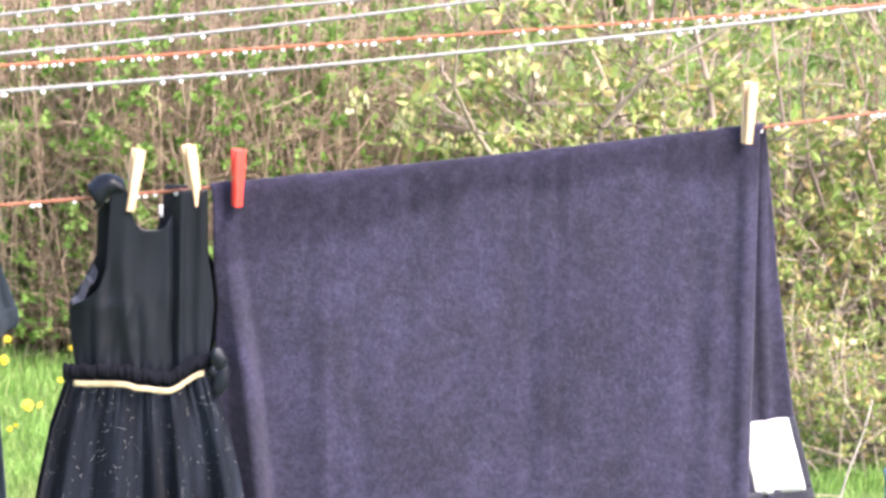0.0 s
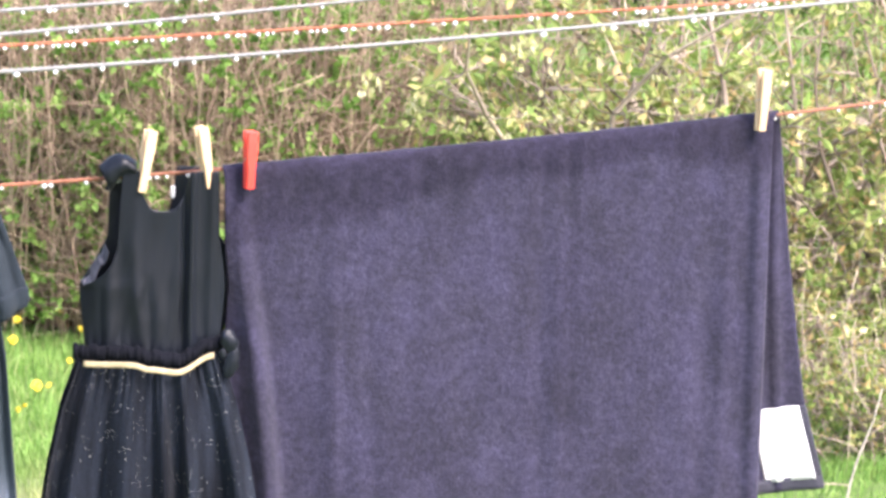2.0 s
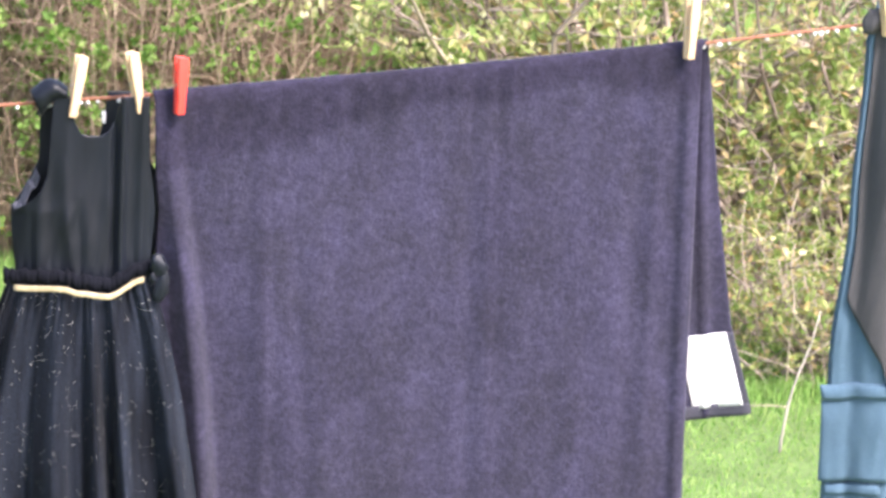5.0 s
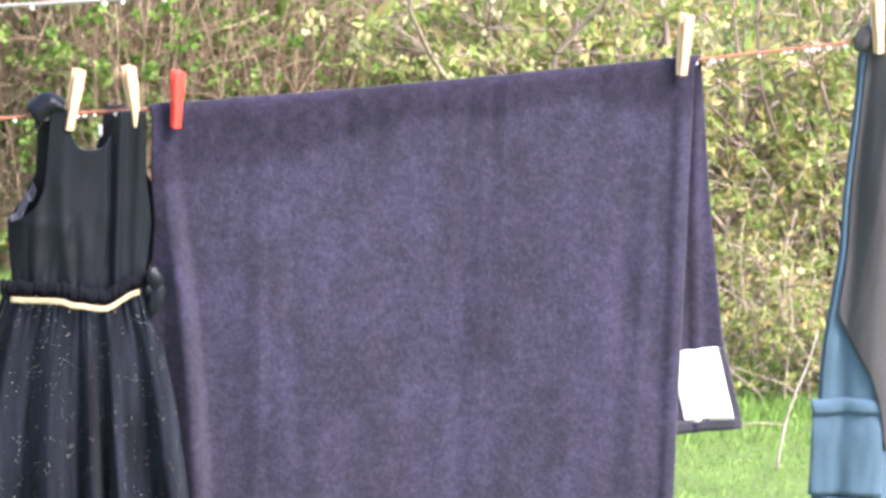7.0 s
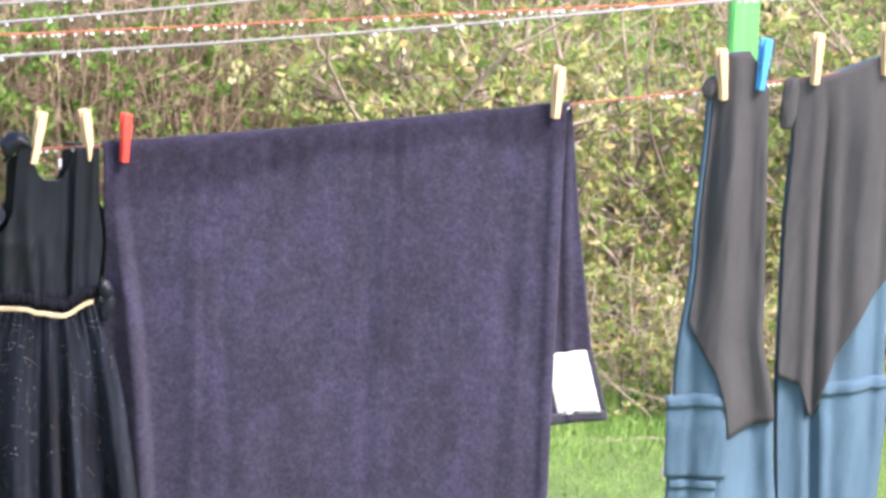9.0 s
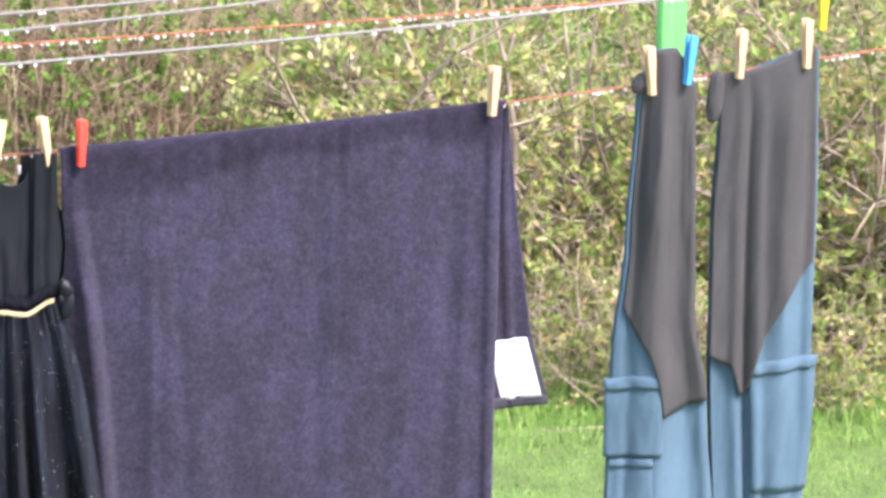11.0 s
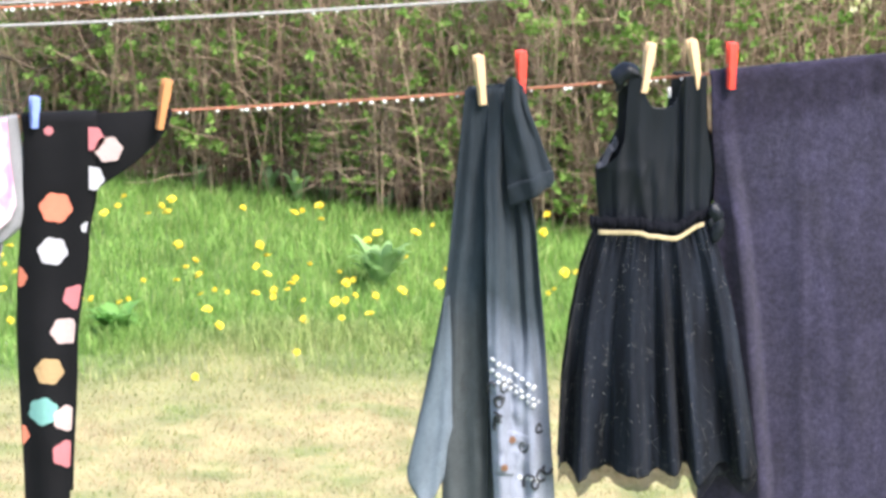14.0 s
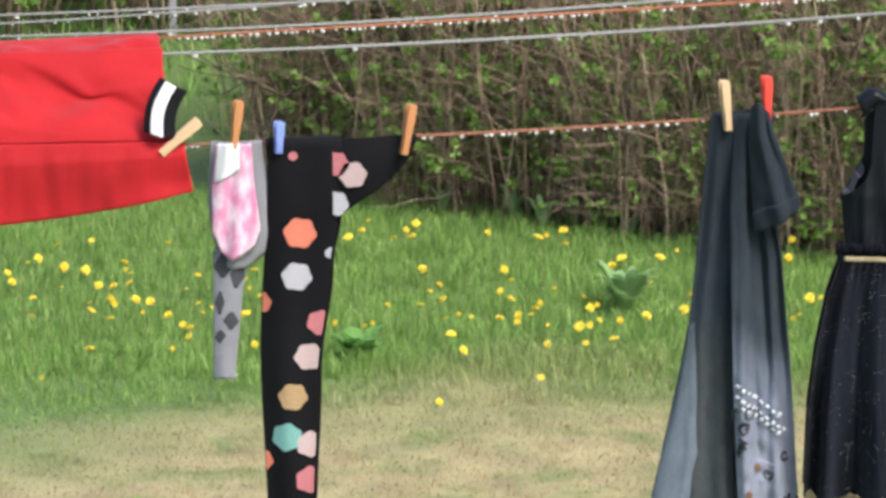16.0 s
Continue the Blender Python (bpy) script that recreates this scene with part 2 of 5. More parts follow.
PANEL_GREY = cloth("black_work_cloth", (0.055, 0.055, 0.058), vary=0.10, sheen=0.05, specular=0.12)
WORK_BLUE = cloth("blue_work_cloth", (0.074, 0.128, 0.180), vary=0.18, sheen=0.05, specular=0.12, stretch=(1, 1, 0.4))
PRINT_WHITE = plain("white_print", (0.5, 0.52, 0.56), 0.8, 0.35, 260)
PRINT_DARK = plain("dark_print", (0.02, 0.022, 0.03), 0.7)
PRINT_GREY = plain("grey_print", (0.028, 0.031, 0.034), 0.7)
BRASS = plain("copper_button", (0.30, 0.16, 0.11), 0.4, metal=0.7)
PEG_WOOD = plain("pale_peg_wood", (0.56, 0.385, 0.225), 0.65, 0.14, 90, stretch=(1, 1, 0.15))
PEG_ORANGE = plain("orange_brown_peg_wood", (0.43, 0.185, 0.07), 0.6, 0.15, 90, stretch=(1, 1, 0.15))
PEG_RED = plain("red_plastic", (0.72, 0.055, 0.04), 0.35, 0.08)
PEG_BLUE = plain("violet_blue_plastic", (0.20, 0.27, 0.62), 0.35, 0.08)
PEG_YELLOW = plain("yellow_plastic", (0.80, 0.55, 0.03), 0.35, 0.08)
PEG_SKY = plain("sky_blue_plastic", (0.06, 0.30, 0.60), 0.35, 0.08)
STEEL = plain("spring_steel", (0.45, 0.44, 0.42), 0.35, metal=1.0)
ROPE_RUST = plain("rust_brown_cord", (0.27, 0.105, 0.058), 0.7, 0.25, 120, bump=0.5)
ROPE_RED = plain("red_brown_cord", (0.36, 0.12, 0.06), 0.7, 0.25, 120, bump=0.5)
ROPE_WHITE = plain("off_white_cord", (0.26, 0.255, 0.245), 0.7, 0.12, 120, bump=0.5)
WATER = whitened_drop()
POST_GREEN = plain("green_painted_wood", (0.13, 0.52, 0.14), 0.6, 0.2, 30, stretch=(3, 3, 0.1), bump=0.5)
POST_GREY = plain("weathered_grey_wood", (0.36, 0.36, 0.38), 0.8, 0.2, 20)
GRASS = grass_material("grass_blades", True)
EARTH = grass_material("lawn_earth", False)
STEMS = bark("hedge_bark", (0.200, 0.138, 0.098), (0.430, 0.330, 0.232))
STEMS_GREY = bark("shrub_bark", (0.14, 0.11, 0.085), (0.44, 0.36, 0.29))
BARK_DARK = bark("dark_branch_bark", (0.07, 0.052, 0.04), (0.13, 0.10, 0.075))
TWIG_PALE = bark("pale_twig_bark", (0.30, 0.27, 0.22), (0.36, 0.33, 0.28))
LEAF_GREEN = island("fresh_hedge_leaf", [(0.0, (0.12, 0.22, 0.045)), (0.6, (0.20, 0.34, 0.07)), (1.0, (0.30, 0.42, 0.12))])
LEAF_YELLOW = island("young_shrub_leaf", [(0.0, (0.17, 0.26, 0.06)), (0.4, (0.29, 0.37, 0.10)), (0.70, (0.39, 0.42, 0.15)), (0.84, (0.50, 0.34, 0.15)), (1.0, (0.58, 0.54, 0.32))])
LEAF_CREAM = island("cream_bud_leaf", [(0.0, (0.30, 0.36, 0.10)), (0.5, (0.55, 0.52, 0.24)), (1.0, (0.75, 0.72, 0.48))])
LEAF_DEAD = island("dead_leaf", [(0.0, (0.09, 0.048, 0.034)), (0.6, (0.19, 0.10, 0.07)), (1.0, (0.32, 0.19, 0.135))], through=0.0)
LEAF_DOCK_GREEN = island("dark_dock_leaf", [(0.0, (0.13, 0.33, 0.06)), (1.0, (0.27, 0.50, 0.15))], rough=0.45)
LEAF_DOCK = island("dock_leaf", [(0.0, (0.22, 0.42, 0.13)), (1.0, (0.40, 0.57, 0.28))], rough=0.45)
PETAL = island("dandelion_petal", [(0.0, (0.74, 0.52, 0.02)), (0.45, (0.88, 0.70, 0.05)), (1.0, (0.95, 0.84, 0.14))], through=0.2)
STALK = plain("green_stalk", (0.20, 0.32, 0.08), 0.6)
PETAL_WHITE = plain("white_petal", (0.42, 0.43, 0.36), 0.6)


# ---------------------------------------------------------------- helpers
def mesh_object(name, verts, faces, material, parent=None, label="", smooth=True):
    me = bpy.data.meshes.new(name)
    me.from_pydata(verts, [], faces)
    me.materials.append(material)
    if smooth:
        me.polygons.foreach_set("use_smooth", [True] * len(me.polygons))
    me.update()
    ob = new(name, me)
    ob.parent = parent
    return tagged(ob, label)


def part(name, bm, material, parent=None, label="", smooth=False):
    me = bpy.data.meshes.new(name)
    bm.to_mesh(me)
    bm.free()
    me.materials.append(material)
    if smooth:
        me.polygons.foreach_set("use_smooth", [True] * len(me.polygons))
    ob = new(name, me)
    ob.parent = parent
    return tagged(ob, label)


def thing(name, at, label, category, group="", kind=""):
    ob = new(name)
    ob.location = at
    return tagged(ob, label, category, group, kind)


def along(v, table):
    """Straight-line reading of a short table of (place, value)."""
    return float(np.interp(v, [a for a, _ in table], [b for _, b in table]))


def smooth_along(v, table):
    for (a, x), (b, y) in zip(table, table[1:]):
        if v <= b:
            k = min(1, max(0, (v - a) / (b - a)))
            return x + (y - x) * k * k * (3 - 2 * k)
    return table[-1][1]


def sheet(name, at, nu, nv, material, parent, label="", thick=0.002):
    """A piece of cloth: at(u, v) gives its places; it has thickness and a turned edge."""
    origin, above = Vector(), parent
    while above:
        origin, above = origin + above.location, above.parent
    verts = [Vector(at(i / nu, j / nv)) - origin for j in range(nv + 1) for i in range(nu + 1)]
    faces = [(j * (nu + 1) + i, j * (nu + 1) + i + 1, (j + 1) * (nu + 1) + i + 1, (j + 1) * (nu + 1) + i) for j in range(nv) for i in range(nu)]
    ob = mesh_object(name, verts, faces, material, parent, label)
    solid = ob.modifiers.new("thickness", "SOLIDIFY")
    solid.thickness, solid.offset = thick, 0.0
    return ob


def tube_arrays(paths, sides=3):
    """Tapered tubes along paths of (point, radius) as one list of verts and faces."""
    verts, faces = [], []
    for path in paths:
        first = len(verts)
        for k, (p, r) in enumerate(path):
            a = path[min(k + 1, len(path) - 1)][0] - path[max(k - 1, 0)][0]
            a = a.normalized() if a.length > 1e-9 else Vector((0, 0, 1))
            s = a.cross(Vector((0.31, 0.95, 0.05))).normalized()
            t = a.cross(s)
            for q in range(sides):
                w = 2 * math.pi * q / sides
                verts.append(p + (s * math.cos(w) + t * math.sin(w)) * r)
        for k in range(len(path) - 1):
            for q in range(sides):
                i, j = first + k * sides + q, first + k * sides + (q + 1) % sides
                faces.append((i, j, j + sides, i + sides))
        faces.append(tuple(first + q for q in range(sides))[::-1])
        faces.append(tuple(first + (len(path) - 1) * sides + q for q in range(sides)))
    return verts, faces


def tube(name, points, radius, material, parent=None, label="", sides=8):
    v, f = tube_arrays([[(Vector(p), radius(k / (len(points) - 1)) if callable(radius) else radius) for k, p in enumerate(points)]], sides)
    return mesh_object(name, v, f, material, parent, label)


def box_bm(sx, sy, sz, bevel=0.0, at=(0, 0, 0), taper=1.0):
    bm = bmesh.new()
    bmesh.ops.create_cube(bm, size=1)
    for v in bm.verts:
        k = taper if v.co.z > 0 else 1.0
        v.co = Vector((v.co.x * sx * k + at[0], v.co.y * sy + at[1], v.co.z * sz + at[2]))
    if bevel:
        bmesh.ops.bevel(bm, geom=bm.edges[:], offset=bevel, segments=2, affect="EDGES")
    return bm


# ---------------------------------------------------------------- ground
def make_ground():
    verts = [(-1500, -1500, 0), (1500, -1500, 0), (1500, 2500, 0), (-1500, 2500, 0)]
    ob = mesh_object("ground", verts, [(0, 1, 2, 3)], EARTH, smooth=False)
    tagged(ob, "lawn earth under green and straw-coloured grass", "lawn", kind="structure")


def hedge_foot(x):
    """Where the hedge meets the lawn; x is one number or an array."""
    return np.interp(x, [-3, -0.95, -0.32, 0.03, 0.59, 1.5, 2.3, 4.5], [9.6, 8.95, 8.6, 8.3, 7.95, 7.7, 7.2, 7.0])


def blade_arrays(x, y, height, lean, width):
    """Curved blades: two triangles at the foot and one at the tip."""
    n = len(x)
    turn = rng.uniform(0, 2 * np.pi, n)
    cx, sx = np.cos(turn), np.sin(turn)
    fall = rng.uniform(0, 2 * np.pi, n)
    lx, ly = np.cos(fall) * lean * height, np.sin(fall) * lean * height
    foot = np.stack([x, y, np.zeros(n)], -1)
    side = np.stack([cx, sx, np.zeros(n)], -1) * width[:, None] / 2
    mid = foot + np.stack([lx * 0.35, ly * 0.35, height * 0.6], -1)
    tip = foot + np.stack([lx, ly, height * (1 - 0.25 * lean)], -1)
    verts = np.stack([foot - side, foot + side, mid + side * 0.8, mid - side * 0.8, tip], 1).reshape(-1, 3)
    k = np.arange(n)[:, None, None] * 5
    faces = (k + np.array([[0, 1, 2], [0, 2, 3], [3, 2, 4]])[None]).reshape(-1, 3)
    return verts, faces


def make_grass():
    fields = []

    def field(count, x0, x1, y0, y1, h0, h1, width, lean):
        x, y = rng.uniform(x0, x1, count), rng.uniform(y0, y1, count)
        # no turf under the hedge itself
        feet = hedge_foot(x)
        keep = (y < feet + 0.02) | (y > feet + 0.9) | (x > 1.2)
        x, y = x[keep], y[keep]
        count = len(x)
        clump = 0.75 + 0.5 * np.array([noise.noise((a * 5, b * 5, 0)) for a, b in zip(x, y)])
        h = rng.uniform(h0, h1, count) * np.clip(clump, 0.35, 1.4)
        fields.append(blade_arrays(x, y, h, rng.uniform(0.1, lean, count), rng.uniform(0.6, 1.4, count) * width))

    field(90000, -2.3, 3.3, 4.3, 6.6, 0.007, 0.024, 0.0024, 1.8)
    field(110000, -2.3, 3.3, 6.15, 8.9, 0.030, 0.088, 0.0027, 0.85)
    field(9000, -2.6, 3.6, 5.8, 6.7, 0.03, 0.09, 0.0032, 1.0)
    field(2500, -2.3, 3.3, 4.6, 6.4, 0.02, 0.04, 0.0018, 1.5)
    field(13000, -4.0, 5.0, 8.8, 15.0, 0.06, 0.16, 0.007, 0.9)
    field(6000, -6.0, 8.0, 14.0, 24.0, 0.08, 0.2, 0.012, 0.9)
    field(5000, -2.0, 3.0, -1.0, 4.4, 0.02, 0.05, 0.005, 1.2)
    verts, faces, base = [], [], 0
    for v, f in fields:
        verts.append(v)
        faces.append(f + base)
        base += len(v)
    ob = mesh_object("grass", np.concatenate(verts), np.concatenate(faces).tolist(), GRASS, smooth=False)
    tagged(ob, "long green grass fading to short dry straw-coloured turf", "grass", kind="stuff")


# ---------------------------------------------------------------- shrubs
def wander(start, way, length, steps, wobble, r0, r1, droop=0.0):
    """A path that strays a little at each step."""
    p, d, path = Vector(start), Vector(way).normalized(), []
    for k in range(steps + 1):
        path.append((p.copy(), r0 + (r1 - r0) * k / steps))
        d = (d + Vector((random.gauss(0, wobble), random.gauss(0, wobble), random.gauss(0, wobble) - droop))).normalized()
        p = p + d * (length / steps)
    return path


def leaf_arrays(places, size0, size1, slim=0.5):
    verts, faces = [], []
    for p, way in places:
        d = (way + Vector((random.gauss(0, 0.5), random.gauss(0, 0.5), random.gauss(0, 0.5) + 0.2))).normalized()
        s = d.cross(Vector((random.gauss(0, 1), random.gauss(0, 1), random.gauss(0, 1)))).normalized()
        up = d.cross(s)
        n = random.uniform(size0, size1)
        k = len(verts)
        verts += [p, p + d * n * 0.45 + s * n * slim / 2 + up * n * 0.1, p + d * n, p + d * n * 0.45 - s * n * slim / 2 + up * n * 0.1]
        faces += [(k, k + 1, k + 2), (k, k + 2, k + 3)]
    return verts, faces


def shrub(name, label, stems, height, spread, twigs, leaf_share, leaves_each, size, bark_material, leaf_material, upright=1.0, thick=0.007, twig_thick=0.0028, rise=-0.1):
    paths, places = [], []
    for _ in range(stems):
        a, r = random.uniform(0, 2 * math.pi), spread * math.sqrt(random.random())
        start = (r * math.cos(a), r * math.sin(a), -0.02)
        lean = random.uniform(0.0, 0.45) / upright
        b = random.uniform(0, 2 * math.pi)
        main = wander(start, (lean * math.cos(b), lean * math.sin(b), 1), height * random.uniform(0.5, 1.0), 7, 0.11 / upright, thick * random.uniform(0.4, 1.0), 0.0016)
        paths.append(main)
        for _ in range(twigs):
            k = random.randint(1, 6)
            p, r = main[k]
            way = (random.gauss(0, 1), random.gauss(0, 1), random.uniform(rise, rise + 1.0))
            twig = wander(p, way, random.uniform(0.10, 0.34), 4, 0.25, min(r, twig_thick), 0.0009)
            paths.append(twig)
            if random.random() < leaf_share:
                for q in (2, 3, 4):
                    for _ in range(leaves_each):
                        places.append((twig[q][0], twig[q][0] - twig[q - 1][0]))
    ob = thing(name, (0, 0, 0), label, "shrub")
    v, f = tube_arrays(paths)
    tagged(mesh_object("branchwork", v, f, bark_material, ob), kind="stuff")
    v, f = leaf_arrays(places, *size)
    tagged(mesh_object("foliage", v, f, leaf_material, ob, smooth=False), kind="stuff")
    return ob


def plant_row(kinds, spots, group):
    used = set()
    for x, y, s in spots:
        k = random.randrange(len(kinds))
        m = pose(x, y, 0, 0, 0, random.uniform(0, 360)) @ Matrix.Diagonal((s, s, s, 1))
        if k not in used:
            used.add(k)
            ob = kinds[k]
            ob.matrix_basis = m
        else:
            ob = copy_thing(kinds[k], pose(x, y, 0, 0, 0, random.uniform(0, 360)))
            ob.scale = (s, s, s)
        tagged(ob, group=group)


def make_hedge():
    kinds = [shrub("hedge_shrub", "brown leafless hedge shrub sprouting fresh green leaves", 92, 1.2, 0.29, 10, 0.17, 9, (0.012, 0.031, 0.7), STEMS, LEAF_GREEN, 1.9, 0.0034, 0.0017, 0.35) for _ in range(4)]
    spots = []
    for row, dense in ((0.12, 1.0), (0.45, 1.0), (0.85, 0.8)):
        x = -1.0 + row * 0.4
        while x < 2.0:
            if x < 1.1 or (row > 0.3 and random.random() < 0.3):
                spots.append((x, hedge_foot(x) + row + random.uniform(-0.06, 0.06), random.uniform(0.85, 1.15)))
            x += random.uniform(0.22, 0.34) / dense
    x = -0.9
    while x < 1.15:
        spots.append((x, hedge_foot(x) + random.uniform(-0.02, 0.1), random.uniform(0.4, 0.65)))
        x += random.uniform(0.14, 0.24)
    plant_row(kinds, spots, "hedge shrubs")
    loose = [shrub("hedge_sapling", "thin loose hedge sapling with fresh green leaf tufts", 12, 1.25, 0.30, 6, 0.42, 5, (0.014, 0.032, 0.65), STEMS, LEAF_GREEN, 1.2, 0.0042) for _ in range(2)]
    plant_row(loose, [(random.uniform(1.1, 2.05), random.uniform(7.7, 8.6), random.uniform(0.8, 1.1)) for _ in range(9)], "hedge saplings")


def make_right_shrubs():
    kinds = [shrub("flowering_shrub", "spreading shrub with yellow-green young leaves and grey twigs", 22, 1.5, 0.22, 17, 0.76, 5, (0.020, 0.046, 0.46), STEMS_GREY, LEAF_YELLOW, 0.5, 0.017) for _ in range(3)]
    spots = []
    for row in (0.15, 0.75):
        x = 2.12 + row * 0.2
        while x < 4.6:
            spots.append((x, hedge_foot(x) + row + random.uniform(-0.1, 0.1), random.uniform(0.85, 1.2)))
            x += random.uniform(0.42, 0.6)
    plant_row(kinds, spots, "yellow-green shrubs")
    low = [shrub("low_shrub", "low twiggy shrub with yellow-green young leaves", 11, 0.62, 0.16, 8, 0.62, 4, (0.018, 0.040, 0.48), STEMS_GREY, LEAF_YELLOW, 0.6, 0.006, 0.0020) for _ in range(3)]
    spots = []
    x = 2.0
    while x < 4.4:
        spots.append((x, hedge_foot(x) + random.uniform(-0.05, 0.12), random.uniform(0.9, 1.25)))
        x += random.uniform(0.2, 0.32)
    for _ in range(14):
        spots.append((random.uniform(2.1, 3.5), random.uniform(6.3, 7.0), random.uniform(0.55, 0.9)))
    plant_row(low, spots, "low yellow-green shrubs")


def make_far_thicket():
    kinds = [shrub("thicket_bush", "dense brown thicket bush with scattered green shoots", 46, 1.6, 0.5, 9, 0.42, 3, (0.03, 0.06, 0.6), STEMS, LEAF_GREEN, 1.0, 0.012) for _ in range(3)]
    spots = []
    for row in (0.0, 0.9):
        x = -5.0
        while x < 7.5:
            spots.append((x, along(x, [(-5, 12.4), (-1, 12.8), (0.5, 14.5), (7, 15.0)]) + row + random.uniform(-0.2, 0.2), random.uniform(1.0, 1.3)))
            x += random.uniform(0.5, 0.75)
    x = -1.0
    while x < 4.6:
        spots.append((x, 10.3 + 0.1 * x + random.uniform(-0.35, 0.35), random.uniform(0.5, 0.75)))
        x += random.uniform(0.45, 0.8)
    plant_row(kinds, spots, "far thicket bushes")


def make_overhang():
    ob = thing("overhanging_branch", (-0.62, 8.8, 0), "dark bare branch reaching out of the hedge over the lawn", "branch")
    limbs = (((0.25, 0.0), (0.14, 0.40), (0.02, 0.60), (-0.20, 0.52), (-0.30, 0.41), (-0.445, 0.34), (-0.49, 0.24), (-0.55, 0.16)), ((-0.445, 0.34), (-0.53, 0.39), (-0.635, 0.425), (-0.80, 0.54)), ((-0.20, 0.52), (-0.36, 0.56), (-0.52, 0.62), (-0.72, 0.66)))
    for n, limb in enumerate(limbs):
        points = [Vector((x, random.uniform(-0.03, 0.03), z)) for x, z in limb]
        thick = 0.010 if n == 0 else 0.006
        tube("limb", points, lambda t: thick * (1 - 0.7 * t), BARK_DARK, ob, sides=6)
        for p in points[1:]:
            for _ in range(3):
                twig = wander(p, (random.gauss(-0.6, 0.6), random.gauss(0, 0.5), random.gauss(0.2, 0.6)), random.uniform(0.12, 0.3), 5, 0.2, 0.003, 0.001)
                tube("twig", [q for q, _ in twig], lambda t: 0.003 - 0.002 * t, BARK_DARK, ob, sides=4)


def make_litter():
    places = []
    for _ in range(11000):
        x = random.uniform(-1.2, 4.2)
        y = hedge_foot(x) + abs(random.gauss(0, 0.35)) - 0.03
        places.append((Vector((x, y, random.uniform(0.004, 0.06) + abs(random.gauss(0, 0.045)))), Vector((random.gauss(0, 1), random.gauss(0, 1), 0.3))))
    v, f = leaf_arrays(places, 0.02, 0.05, 0.7)
    ob = mesh_object("leaf_litter", v, f, LEAF_DEAD, smooth=False)
    tagged(ob, "dead brown leaves lying under the hedge", "leaf litter", kind="stuff")


# ---------------------------------------------------------------- meadow plants
def dandelion():
    ob = thing("dandelion", (0, 0, 0), "yellow dandelion in bloom on a thin stalk", "flower", "dandelions in the lawn")
    tube("stalk", [(0, 0, 0), (0.006, 0.002, 0.06), (0.002, 0, 0.118)], 0.0018, STALK, ob, sides=5)
    verts, faces = [], []
    for ring, (count, reach, rise) in enumerate(((22, 0.020, 0.004), (18, 0.0155, 0.0065), (12, 0.010, 0.008))):
        for q in range(count):
            w = 2 * math.pi * (q + 0.37 * ring) / count + random.uniform(-0.1, 0.1)
            d, s = Vector((math.cos(w), math.sin(w), 0)), Vector((-math.sin(w), math.cos(w), 0))
            k = len(verts)
            ragged = random.uniform(0.75, 1.15)
            base = Vector((0.002, 0, 0.118))
            verts += [base, base + d * reach * 0.6 + s * 0.0026 + Vector((0, 0, rise * 0.9)), base + d * reach * ragged + Vector((0, 0, rise * random.uniform(0.4, 1.5))), base + d * reach * 0.6 - s * 0.0026 + Vector((0, 0, rise * 0.9))]
            faces += [(k, k + 1, k + 2, k + 3)]
    mesh_object("flower_head", verts, faces, PETAL, ob, smooth=False)
    return ob


def make_dandelions():
    first = dandelion()
    spots = [(0.59, 7.07), (0.0, 7.15), (-0.57, 6.69), (-0.23, 5.9), (-0.5, 5.77), (-0.65, 6.34)]
    for _ in range(78):
        spots.append((random.uniform(-0.85, 0.75), random.uniform(6.25, 8.05)))
    for _ in range(64):
        spots.append((random.gauss(-1.25, 0.3), random.gauss(6.95, 0.45)))
    for _ in range(14):
        spots.append((random.uniform(-1.0, 0.2), random.gauss(6.75, 0.25)))
    for k, (x, y) in enumerate(spots):
        s = random.choice((random.uniform(0.38, 0.65), random.uniform(0.6, 0.95)))
        m = pose(x, y, 0, random.uniform(-8, 62), random.uniform(-32, 32), random.uniform(-30, 30))
        ob = first if k == 0 else copy_thing(first, m)
        if k == 0:
            ob.matrix_basis = m
        ob.scale = (s, s, random.uniform(0.55, 1.15))


def dock_plant(x, y, count, size, label, material, low=0.9, high=1.9):
    ob = thing("dock_plant", (x, y, 0), label, "plant", "broad-leaved weeds")
    for k in range(count):
        a = 2 * math.pi * k / count + random.uniform(-0.3, 0.3)
        length = size * random.uniform(0.7, 1.1)
        rise = random.uniform(low, high)
        verts, faces = [], []
        d, s = Vector((math.cos(a), math.sin(a), 0)), Vector((-math.sin(a), math.cos(a), 0))
        for j in range(6):
            v = j / 5
            c = d * length * v * 0.5 + Vector((0, 0, length * rise * (v - 0.55 * v * v)))
            w = length * 0.092 * math.sin(math.pi * min(0.98, v * 0.9 + 0.1))
            verts += [c - s * w + Vector((0, 0, 0.15 * w)), c - Vector((0, 0, 0.12 * w)), c + s * w + Vector((0, 0, 0.15 * w))]
        for j in range(5):
            faces += [(3 * j, 3 * j + 1, 3 * j + 4, 3 * j + 3), (3 * j + 1, 3 * j + 2, 3 * j + 5, 3 * j + 4)]
        mesh_object("leaf", verts, faces, material, ob)


